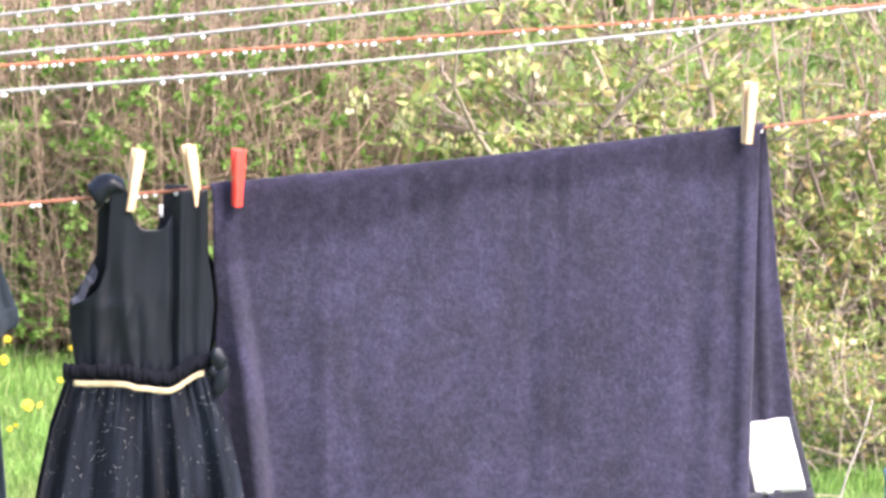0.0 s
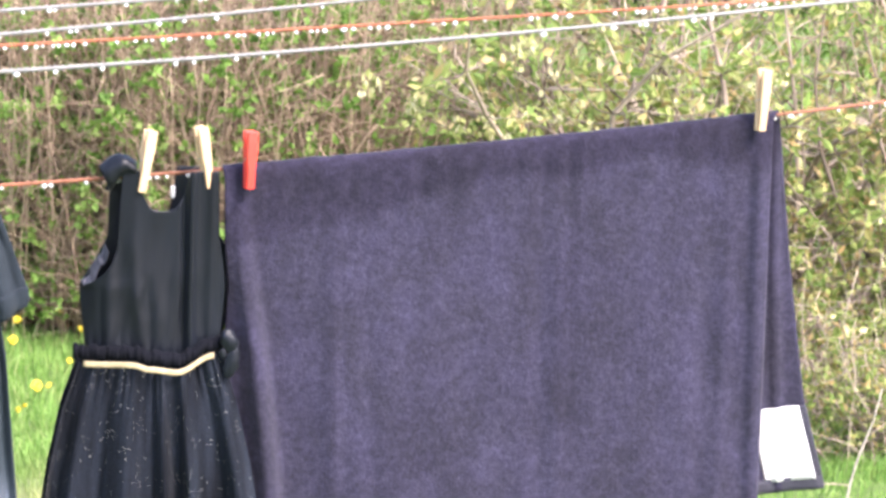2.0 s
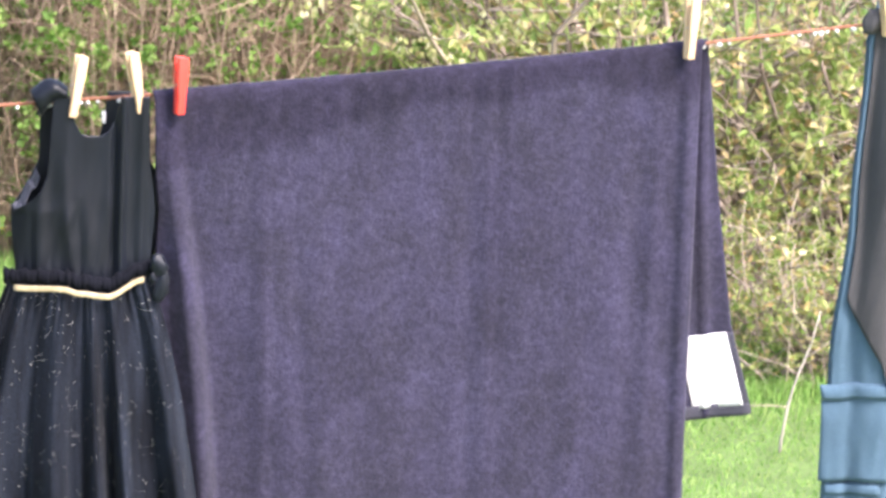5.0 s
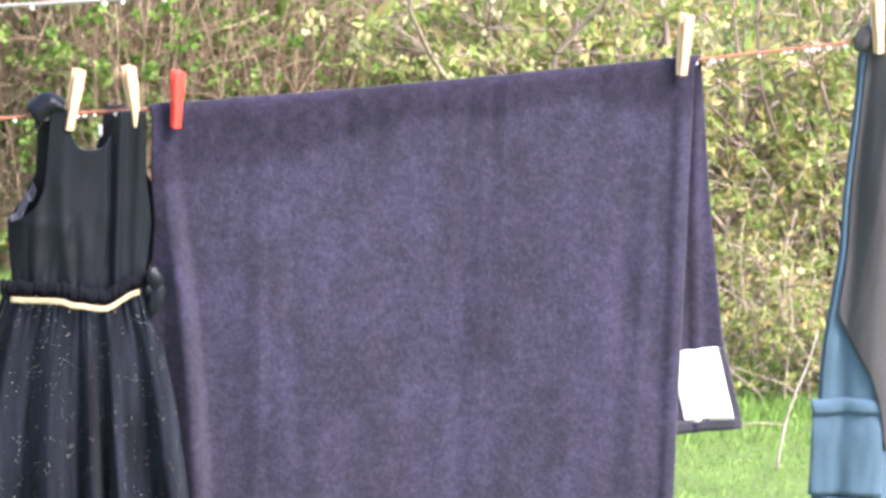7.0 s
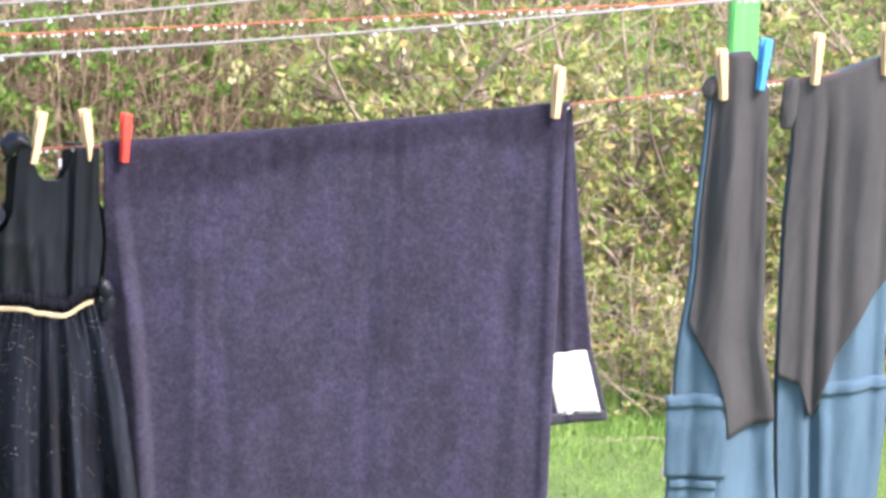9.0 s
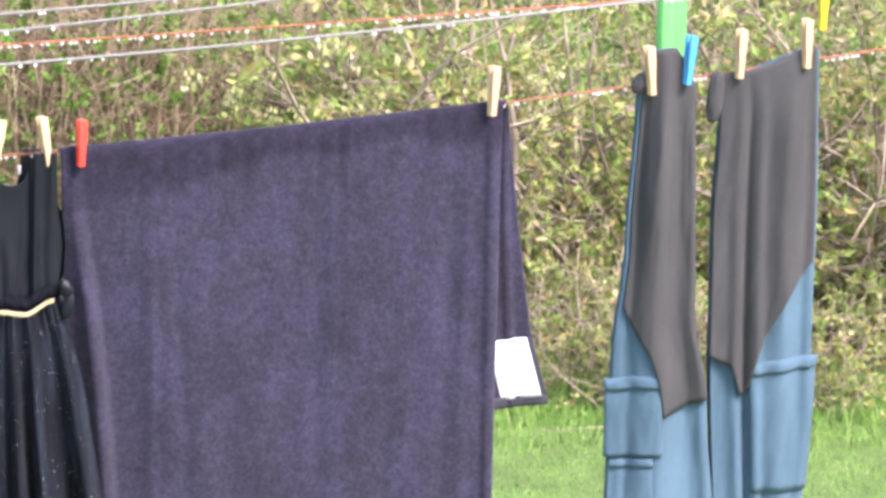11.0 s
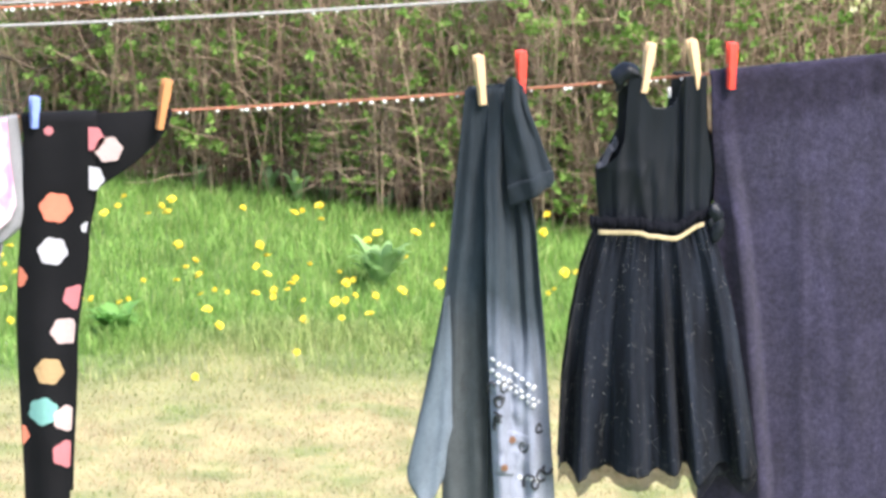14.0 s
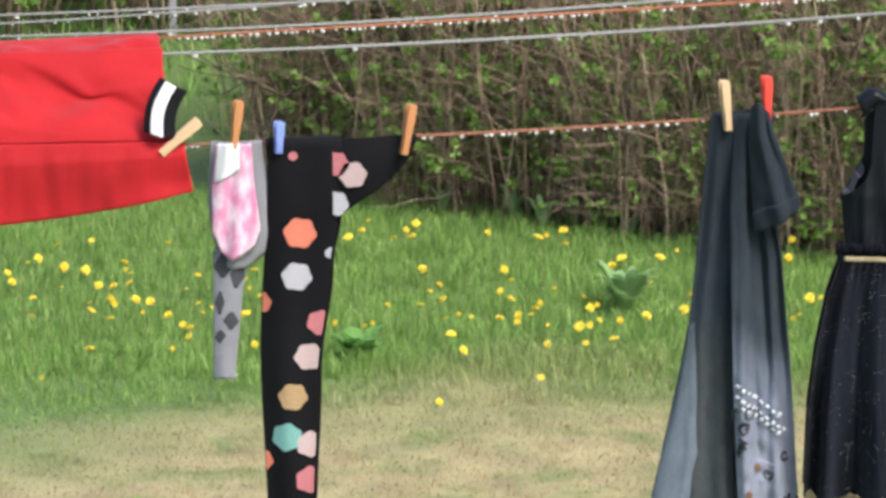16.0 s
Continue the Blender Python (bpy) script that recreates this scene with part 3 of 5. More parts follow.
def make_white_flowers():
    first = thing("white_flower", (0, 0, 0), "tiny white wild flower in the short grass", "flower", "white flowers in the turf")
    tube("stalk", [(0, 0, 0), (0.002, 0, 0.02), (0.001, 0.001, 0.04)], 0.0009, STALK, first, sides=4)
    bm = bmesh.new()
    for q in range(5):
        a = 2 * math.pi * q / 5
        c = Vector((0.001 + 0.0035 * math.cos(a), 0.0035 * math.sin(a), 0.042))
        ring = [bm.verts.new(c + Vector((0.0028 * math.cos(b), 0.0028 * math.sin(b), 0.001 * math.cos(b - a)))) for b in np.linspace(0, 2 * math.pi, 7)[:-1]]
        bm.faces.new(ring)
    part("flower_head", bm, PETAL_WHITE, first)
    for k in range(5):
        m = pose(random.gauss(-1.06, 0.03), random.gauss(6.10, 0.05), -0.012, random.uniform(0, 30), random.uniform(-15, 15), random.uniform(0, 90))
        if k:
            copy_thing(first, m)
        else:
            first.matrix_basis = m


def make_bare_sapling():
    ob = thing("bare_sapling", (2.34, 5.62, 0), "pale leafless sapling twig standing in the grass", "sapling")
    main = wander((0, 0, -0.01), (0.06, 0, 1), 0.36, 9, 0.07, 0.0055, 0.002)
    tube("stem", [p for p, _ in main], lambda t: 0.0042 - 0.0028 * t, TWIG_PALE, ob, sides=6)
    for k, way in ((3, (-1, 0.1, 0.25)), (5, (-1, 0, 0.5)), (6, (0.8, 0.1, 0.6)), (7, (-0.7, 0, 0.8))):
        twig = wander(main[k][0], way, 0.22, 6, 0.16, 0.003, 0.001)
        tube("twig", [p for p, _ in twig], lambda t: 0.0019 - 0.0011 * t, STEMS_GREY, ob, sides=5)


def make_bud_branch():
    """A low arching branch with cream-coloured leaf buds, in front of the hedge."""
    ob = thing("budding_branch", (2.3, 7.2, 0), "low arching branch with cream-yellow opening leaf buds", "branch")
    places = []
    for goal in ((-0.94, 0.80), (-0.80, 0.72), (-0.62, 0.68), (-0.45, 0.74), (-0.55, 0.88), (-0.2, 0.86), (0.1, 0.8)):
        points = []
        for k in range(9):
            t = k / 8
            points.append(Vector((goal[0] * t, random.uniform(-0.02, 0.02), goal[1] * (1.6 * t - 0.6 * t * t) + random.uniform(-0.01, 0.01))))
        tube("limb", points, lambda t: 0.0026 - 0.0016 * t, BARK_DARK, ob, sides=6)
        for p in points[4:]:
            for _ in range(7 if p is not points[-1] else 34):
                places.append((p + Vector((random.gauss(0, 0.02), random.gauss(0, 0.02), random.gauss(0, 0.02))), Vector((random.gauss(0, 0.6), random.gauss(0, 0.6), 1))))
    v, f = leaf_arrays(places, 0.013, 0.028, 0.7)
    tagged(mesh_object("bud_foliage", v, f, LEAF_CREAM, ob, smooth=False), kind="stuff")


# ---------------------------------------------------------------- washing lines
LINES = (
    (0.0, 1.714, 0.0630, 0.0255, ROPE_RUST, 0.0026, 0.9, "rust-brown washing line beaded with raindrops"),
    (0.13, 1.842, 0.0620, 0.0205, ROPE_WHITE, 0.0031, 0.3, "off-white washing line with a few raindrops"),
    (0.26, 1.858, 0.0620, 0.0050, ROPE_RED, 0.0024, 1.0, "red-brown washing line beaded with raindrops"),
    (0.39, 1.849, 0.0800, 0.0280, ROPE_WHITE, 0.0029, 0.5, "off-white washing line with raindrops"),
    (0.52, 1.866, 0.0700, 0.0180, ROPE_WHITE, 0.0029, 0.4, "off-white washing line with raindrops"),
    (0.65, 1.862, 0.1000, 0.0200, ROPE_WHITE, 0.0027, 0.4, "off-white washing line with raindrops"),
    (0.78, 1.884, 0.0850, 0.0150, ROPE_WHITE, 0.0029, 0.3, "off-white washing line with raindrops"),
)
LEFT_END, RIGHT_END, BAR = -5.2, 3.4, 2.2


def line_height(x, row):
    z = row[1] + row[2] * x + row[3] * x * x
    k = smooth_along(x, [(LEFT_END, 1.0), (-1.6, 0.0), (2.0, 0.0), (RIGHT_END, 1.0)])
    return z * (1 - k) + BAR * k


def make_line(row):
    y, material, radius, wet, label = row[0], row[4], row[5], row[6], row[7]
    ob = thing("washing_line", (0, y, 0), label, "washing line", "washing lines")
    # two strands laid round each other
    for name, shift in (("strand", 0.0), ("strand", math.pi)):
        path = []
        for k in range(900):
            x = LEFT_END + (RIGHT_END - LEFT_END) * k / 899
            w = x * 330 + shift
            path.append((Vector((x, 0.45 * radius * math.cos(w), line_height(x, row) + 0.45 * radius * math.sin(w))), radius * 0.72))
        v, f = tube_arrays([path], 6)
        mesh_object(name, v, f, material, ob)
    verts, faces = [], []
    x = -1.6
    while x < 2.4:
        x += random.expovariate(1.0) * (0.011 if wet > 0.8 else 0.024) / wet + 0.0075
        r = random.uniform(0.0017, 0.0031)
        wide = random.uniform(1.1, 1.7)
        z = line_height(x, row) - radius - r * 0.55
        k, rings, sides = len(verts), 5, 8
        for i in range(rings):
            a = math.pi * (i + 0.5) / rings
            for q in range(sides):
                w = 2 * math.pi * q / sides
                verts.append((x + r * wide * math.sin(a) * math.cos(w), r * math.sin(a) * math.sin(w), z + r * 1.15 * math.cos(a)))
        for i in range(rings - 1):
            for q in range(sides):
                p, n = k + i * sides + q, k + i * sides + (q + 1) % sides
                faces.append((p, n, n + sides, p + sides))
        faces.append(tuple(k + q for q in range(sides)))
        faces.append(tuple(k + (rings - 1) * sides + q for q in range(sides))[::-1])
    tagged(mesh_object("raindrop", verts, faces, WATER, ob, "hanging raindrops, half white for the bright sky they refract"), kind="stuff")


def make_posts():
    post = thing("line_post", (1.622, 0.7, 0), "green painted wooden washing line post", "post", "green posts")
    part("shaft", box_bm(0.046, 0.046, 2.02, 0.004, (0, 0, 1.01)), POST_GREEN, post, smooth=False)
    part("cap", box_bm(0.052, 0.052, 0.012, 0.003, (0, 0, 2.026)), POST_GREEN, post)
    for x in (LEFT_END, RIGHT_END):
        ob = thing("end_post", (x, 0.39, 0), "green painted wooden end post with a crossbar", "post", "green posts")
        part("shaft", box_bm(0.08, 0.08, 2.25, 0.005, (0, 0, 1.125)), POST_GREEN, ob)
        part("crossbar", box_bm(0.05, 1.0, 0.07, 0.005, (0, 0, BAR)), POST_GREEN, ob)
    for x, y in ((-1.68, 12.3),):
        ob = thing("grey_post", (x, y, 0), "pale grey weathered post by the thicket", "post")
        part("shaft", box_bm(0.028, 0.028, 1.2, 0.005, (0, 0, 0.6)), POST_GREY, ob)


# ---------------------------------------------------------------- pegs
def make_peg(x, z_mid, lean, material, label, y=0.0, size=0.080, turn=18.0, wide=1.0, group="clothes pegs"):
    """A spring peg: two tapered jaws that bite on the line, and a wire spring."""
    ob = thing("clothes_peg", (0, 0, 0), label, "clothes peg", group)
    for side in (-1, 1):
        bm = bmesh.new()
        bmesh.ops.create_cube(bm, size=1)
        bmesh.ops.subdivide_edges(bm, edges=[e for e in bm.edges if abs(e.verts[0].co.z - e.verts[1].co.z) > 0.5], cuts=5)
        for v in bm.verts:
            t = v.co.z + 0.5
            deep = 0.0044 + 0.0022 * math.sin(math.pi * t)
            gap = 0.0012 + 0.0055 * max(0, t - 0.45)
            inner = v.co.y * side < 0
            v.co = Vector((v.co.x * wide * (0.0125 if t < 0.4 else 0.0165 if t > 0.5 else 0.0145), side * (gap + (0 if inner else deep)), (t - 0.42) * size))
        bmesh.ops.recalc_face_normals(bm, faces=bm.faces[:])
        bmesh.ops.bevel(bm, geom=bm.edges[:], offset=0.0008, segments=1, affect="EDGES")
        part("jaw", bm, material, ob)
    coil = [(0.0075 * math.cos(w * 0.0), 0.0034 * math.cos(w), 0.004 + 0.0034 * math.sin(w)) for w in np.linspace(0, 12.5, 40)]
    coil = [(-0.007 + 0.014 * k / 39, y0, z0) for k, (_, y0, z0) in enumerate(coil)]
    tube("spring", coil, 0.0009, STEEL, ob, "steel wire spring", sides=5)
    ob.matrix_basis = pose(x, y, z_mid - 0.16 * y, 0, lean, turn)
    return ob


def make_pegs():
    wood, orange = "pale wooden spring clothes peg", "orange-brown wooden spring clothes peg"
    for x, z, lean, material, label in (
        (0.4195, 1.757, 9, PEG_WOOD, wood), (0.4965, 1.763, -10, PEG_WOOD, wood), (1.2105, 1.843, 3, PEG_WOOD, wood),
        (0.1585, 1.738, -6, PEG_WOOD, wood), (1.4650, 1.876, -6, PEG_WOOD, wood), (1.6100, 1.903, 2, PEG_WOOD, wood), (1.7180, 1.920, -1, PEG_WOOD, wood),
        (-0.3420, 1.700, 10, PEG_ORANGE, orange), (-0.6120, 1.706, 7, PEG_ORANGE, orange),
        (0.5530, 1.760, 1, PEG_RED, "red plastic spring clothes peg"), (0.2220, 1.748, -1, PEG_RED, "red plastic spring clothes peg"),
        (-0.5440, 1.690, 2, PEG_BLUE, "violet-blue plastic clothes peg"), (1.5270, 1.893, 6, PEG_SKY, "sky-blue plastic clothes peg"),
    ):
        plastic = material in (PEG_RED, PEG_BLUE)
        make_peg(x, z, lean, material, label, y=-0.024, turn=random.uniform(18, 26) if plastic else random.uniform(18, 27), wide=0.85, size=0.050 if material is PEG_BLUE else 0.074 if plastic else 0.080)
    make_peg(1.800, 1.985, 1, PEG_YELLOW, "yellow plastic spring clothes peg", y=0.26, turn=6, wide=0.85, size=0.074)
    make_peg(-0.705, 1.690, 50, PEG_WOOD, "pale wooden clothes peg tilted over on the line", y=-0.012, turn=10)


# ---------------------------------------------------------------- towel
def near_line(x):
    return line_height(x, LINES[0])


def make_towel():
    ob = thing("bath_towel", (0.87, 0, 1.78), "dark plum-grey terry bath towel folded over the line", "towel")
    # standing folds: place at the top, drift per metre of drop, height, half width
    creases = ((0.660, 0.02, -0.0030, 0.012), (0.700, 0.05, 0.0020, 0.014), (0.93, 0.01, 0.0028, 0.014), (0.955, 0.01, -0.0018, 0.012), (1.06, -0.02, 0.0012, 0.016), (1.155, -0.03, 0.0020, 0.012), (1.178, -0.02, -0.0024, 0.010))

    def folds(x, drop):
        k = min(1.0, drop / 0.22)
        crest = along(drop, [(0, 0.537), (0.12, 0.547), (0.24, 0.566), (0.40, 0.585), (0.86, 0.622)])
        d = x - crest
        # one sharp fold runs down beside the red peg; its far flank turns away from the light
        y = -0.006 * k * (math.exp(-((d / 0.009) ** 2)) if d > 0 else math.exp(-((d / 0.007) ** 2)))
        y += 0.020 * k * (1 - math.exp(-((min(0, d) / 0.020) ** 2)))
        y += 0.017 * k * (math.exp(-(((d - 0.022) / 0.085) ** 2)) if d > 0.022 else math.exp(-(((d - 0.022) / 0.012) ** 2)))
        for at, drift, high, wide in creases:
            y += high * k * math.exp(-(((x - at - drift * drop) / wide) ** 2))
        # small pinches where the cloth turns over the line
        y += 0.0035 * math.exp(-((drop / 0.07) ** 2)) * noise.noise((x * 38, 3.0, 1.0)) * min(1, drop / 0.02)
        # the turned side hem stands proud
        y -= 0.007 * math.exp(-(((x - 1.213) / 0.008) ** 2)) * min(1, drop / 0.08)
        return y + 0.008 * noise.noise((x * 5, drop * 1.6, 2)) * k + 0.0025 * noise.noise((x * 22, drop * 9, 5)) * k

    def front(u, v):
        drop = 0.86 * v
        x0 = along(drop, [(0, 0.519), (0.03, 0.522), (0.11, 0.524), (0.17, 0.530), (0.36, 0.522), (0.70, 0.506), (0.86, 0.502)])
        x = x0 + u * (along(drop, [(0, 1.236), (0.03, 1.228), (0.30, 1.224), (0.86, 1.219)]) - x0)
        top = near_line(x) + 0.0035 + 0.0016 * noise.noise((x * 34, 0.0, 4.0))
        if v < 0.03:
            a = v / 0.03 * math.pi / 2
            return (x, -0.007 * math.sin(a), top - 0.010 * (1 - math.cos(a)))
        return (x, -0.007 - 0.010 * min(1, drop / 0.3) + folds(x, drop - 0.0258), top - 0.010 - (drop - 0.0258))

    def back(u, v):
        drop = 0.522 * v
        right = along(drop, [(0, 1.237), (0.03, 1.240), (0.15, 1.256), (0.40, 1.288), (0.515, 1.318)])
        x = 0.535 + u * (right - 0.535)
        if v < 0.04:
            a = v / 0.04 * math.pi / 2
            return (x, 0.007 * math.sin(a), near_line(x) + 0.0035 - 0.010 * (1 - math.cos(a)))
        z = near_line(x) + 0.0035 - 0.010 - (drop - 0.02)
        y = 0.008 + 0.026 * min(1, drop / 0.2) + 0.006 * math.sin((x - 1.23) * 60) * v
        y -= 0.007 * math.exp(-(((x - 1.232 - 0.05 * drop) / 0.006) ** 2)) * min(1, drop / 0.1)
        return (x, y, z)

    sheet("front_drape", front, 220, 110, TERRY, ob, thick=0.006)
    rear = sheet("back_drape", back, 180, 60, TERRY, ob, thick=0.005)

    def patch(u, v):
        x, y, z = back(0.905 + 0.083 * u, 0.782 + 0.190 * v)
        return (x, y - 0.0042, z)

    def hem(u, v):
        x, y, z = back(u, 0.965 + 0.035 * v)
        return (x, y - 0.0034, z)

    def side_hem(u, v):
        x, y, z = back(0.984 + 0.016 * u, 0.782 + 0.183 * v)
        return (x, y - 0.0034, z)

    sheet("white_patch", patch, 16, 16, WHITE_CLOTH, rear, "white cotton patch sewn to the corner", 0.0015)
    sheet("hem", hem, 60, 3, TOWEL_HEM, rear, "flat dark grey woven hem", 0.002)
    sheet("hem", side_hem, 3, 30, TOWEL_HEM, rear, "flat dark grey woven hem", 0.002)


# ---------------------------------------------------------------- dress
def make_dress():
    ob = thing("girls_dress", (0.44, -0.02, 1.5), "black sleeveless girl's dress with gold belt and tulle skirt", "dress")
    # half outlines of the two layers of the bodice, by drop below the shoulder
    front_left = [(0, 0.392), (0.06, 0.388), (0.105, 0.385), (0.124, 0.378), (0.138, 0.366), (0.152, 0.343), (0.165, 0.3405), (0.195, 0.343), (0.23, 0.347)]
    front_right = [(0, 0.514), (0.09, 0.516), (0.12, 0.521), (0.15, 0.524), (0.19, 0.521), (0.23, 0.516)]
    back_left = [(0, 0.376), (0.09, 0.375), (0.124, 0.358), (0.152, 0.340), (0.19, 0.342), (0.23, 0.347)]
    back_right = [(0, 0.515), (0.09, 0.519), (0.105, 0.528), (0.118, 0.540), (0.146, 0.541), (0.195, 0.530), (0.23, 0.520)]
    # ridges of the satin: place across at the shoulder, drift to the waist, height, half width, where it begins
    ridges = ((0.79, -0.01, 0.0100, 0.030, 0.0), (0.725, 0.0, -0.0060, 0.024, 0.0), (0.95, -0.02, 0.0060, 0.04, 0.0), (0.30, 0.14, 0.0060, 0.05, 0.30), (0.42, 0.08, -0.0050, 0.05, 0.40), (0.60, -0.10, 0.0050, 0.05, 0.45), (0.16, 0.02, 0.0060, 0.045, 0.2), (0.08, 0.05, -0.0040, 0.03, 0.5))

    def neck(x, dip, middle, half):
        q = abs(x - middle) / half
        return 1.755 - (dip * (1 - q**3.6) if q < 1 else 0)

    def bodice(l_table, r_table, dip, middle, half, y0, bulge, folded):
        def at(u, v):
            top = neck(0.386 + 0.127 * u, dip, middle, half)
            z = top + (1.503 - top) * v
            l, r = along(1.755 - z, l_table), along(1.755 - z, r_table)
            x = l + (r - l) * u
            y = y0 - bulge * math.sin(math.pi * u) * (0.4 + 0.6 * v)
            if folded:
                w = (x - 0.347) / 0.170
                for place, drift, high, wide, start in ridges:
                    grow = min(1, max(0, (v - start) / 0.25)) if start else 1.0
                    y -= 0.7 * high * grow * math.exp(-(((w - place - drift * v) / wide) ** 2))
                y += 0.004 * noise.noise((w * 4, v * 2, 6)) + 0.0022 * noise.noise((w * 16 + v * 3, v * 5, 9)) * v
                # puckers gathered into the waist seam
                y -= 0.0022 * math.sin(w * 88 + 3 * noise.noise((w * 6, 0, 1))) * max(0, (v - 0.82) / 0.18)
                # the cloth wraps round under the arm
                y += 0.018 * max(0, (0.372 - x) / 0.032) ** 1.5 * min(1, max(0, (1.62 - z) / 0.02))
            return (x, y, z)

        return at

    sheet("bodice_front", bodice(front_left, front_right, 0.052, 0.4415, 0.034, -0.022, 0.008, True), 110, 90, SATIN, ob, "black satin bodice with a scooped neck")
    rear_at = bodice(back_left, back_right, 0.072, 0.4385, 0.026, 0.012, -0.008, False)
    behind = sheet("bodice_back", rear_at, 60, 60, SATIN, ob)

    def cap(u, v):
        a = u * 1.5 * math.pi
        r = 0.013 + 0.004 * math.sin(v * 3) + 0.002 * noise.noise((u * 5, v * 4, 2.0))
        return (0.369 + 0.040 * v - 0.007 * math.cos(a) * (1 - v), -0.014 - r * math.sin(a), 1.752 + 0.013 * math.sin(v * math.pi * 0.9) + 0.55 * r * math.cos(a) - 0.026 * u * (1 - v))

    sheet("shoulder_frill", cap, 24, 18, SATIN, ob)

    def arm_edge(u, v):
        # inside of the far armhole, seen past the near one
        drop = 0.100 + 0.052 * v
        x = along(drop, back_left) + 0.001 + 0.005 * u
        return (x, 0.004 - 0.010 * u + 0.003 * noise.noise((v * 7, u * 2, 1.0)), 1.755 - drop - 0.010 * u - 0.004 * math.sin(v * 11))

    sheet("armhole_facing", arm_edge, 8, 30, FACING, ob, "grey-violet shiny armhole facing", 0.001)

    def belt_z(u):
        return smooth_along(u, [(0, 1.5085), (0.38, 1.510), (0.50, 1.5045), (0.72, 1.5005), (1.0, 1.5205)])

    def ruffle(u, v):
        x = 0.331 + 0.192 * u
        a = v * 2 * math.pi
        r = 0.0085 + 0.004 * noise.noise((u * 44, 1.0, 0.0)) + 0.002 * noise.noise((u * 100, v * 3, 0.0))
        return (x, -0.034 - 0.016 * math.sin(math.pi * u) + 0.8 * r * math.cos(a), belt_z((x - 0.344) / 0.166) + 0.0135 + r * math.sin(a) + 0.0015 * math.sin(u * 60))

    waist = sheet("waist_ruffle", ruffle, 150, 12, LINING, ob, "gathered black waistband")

    def belt(u, v):
        return (0.344 + 0.166 * u, -0.046 - 0.018 * math.sin(math.pi * u) - 0.001 * math.sin(u * 20), belt_z(u) - 0.0036 + 0.0072 * v)

    sheet("belt", belt, 60, 4, GOLD, waist, "narrow matt gold ribbon belt", 0.0015)

    def skirt(hem_z, swing, y0, flare, phase):
        def at(u, v):
            l = along(v, [(0, 0.338), (0.08, 0.328), (0.16, 0.317), (0.38, 0.300), (0.63, 0.287), (1, 0.281)])
            r = along(v, [(0, 0.521), (0.08, 0.530), (0.15, 0.539), (0.38, 0.560), (0.62, 0.577), (1, 0.600)])
            x = l + (r - l) * (u + 0.010 * math.sin(u * 34 + phase) * v)
            start = belt_z((x - 0.344) / 0.166) + 0.002 if v < 0.5 else 1.508
            w = u * 5.3 + 0.5 * noise.noise((u * 3, phase, 0.0)) + phase
            pleat = math.cos(2 * math.pi * w)
            tip = hem_z - 0.009 * pleat + 0.016 * noise.noise((u * 9, y0 * 20, 2.0)) + 0.006 * noise.noise((u * 34, y0 * 20, 5.0))
            z = start + (tip - start) * v
            ridge = max(0.0, 0.5 + 0.5 * pleat) ** 1.5
            y = y0 - flare * math.sin(math.pi * u) * (0.5 + 0.5 * v)
            y -= swing * (0.25 + 0.75 * min(1, v * 1.6)) * (1.9 * ridge + 0.7 * noise.noise((u * 11, phase, v * 1.2)) + 0.10 * noise.noise((u * 34, phase, v * 0.6 + 3)))
            # gathers below the belt
            y -= 0.0028 * math.cos(u * 2 * math.pi * 17 + 7 * noise.noise((u * 9, 0, 3))) * max(0, 1 - v * 4.5) * min(1, v * 12 + 0.3)
            return (x, y, z)

        return at

    sheet("skirt_hem", skirt(1.103, 0.019, -0.030, 0.024, 0.15), 200, 60, SHEER, ob, "see-through net edge of the skirt", 0.0006)
    sheet("skirt_tulle", skirt(1.126, 0.020, -0.033, 0.026, 0.15), 240, 80, TULLE, ob, "black tulle overskirt with scattered glitter", 0.001)
    sheet("skirt_lining", skirt(1.142, 0.008, -0.015, 0.015, 0.6), 90, 30, LINING, ob)
    sheet("skirt_back", skirt(1.132, 0.008, 0.012, -0.02, 0.35), 90, 30, TULLE, ob, thick=0.001)
    for cx, cz, wide, tall, turn in ((0.529, 1.540, 0.017, 0.026, 0.35), (0.533, 1.512, 0.014, 0.034, -0.25), (0.522, 1.524, 0.008, 0.012, 0.0)):
        def loop(u, v, cx=cx, cz=cz, wide=wide, tall=tall, turn=turn):
            a, b = 2 * math.pi * u, math.pi * (0.05 + 0.9 * v)
            lump = 1 + 0.35 * noise.noise((math.cos(a) * 2, math.sin(a) * 2, v * 4 + cx * 50))
            dx, dz = 0.6 * wide * lump * math.cos(a) * math.sin(b), 0.6 * tall * math.cos(b)
            return (cx + dx * math.cos(turn) - dz * math.sin(turn), -0.050 + 0.4 * wide * lump * math.sin(a) * math.sin(b), cz + dx * math.sin(turn) + dz * math.cos(turn))

        sheet("bow_loop", loop, 20, 16, SATIN, ob, "satin bow at the side seam", 0.001)

    def tag(u, v):
        return (0.4545 + 0.005 * u, 0.004, 1.715 + 0.016 * v)

    sheet("size_label", tag, 2, 3, WHITE_CLOTH, behind, "small white sewn-in label", 0.0008)


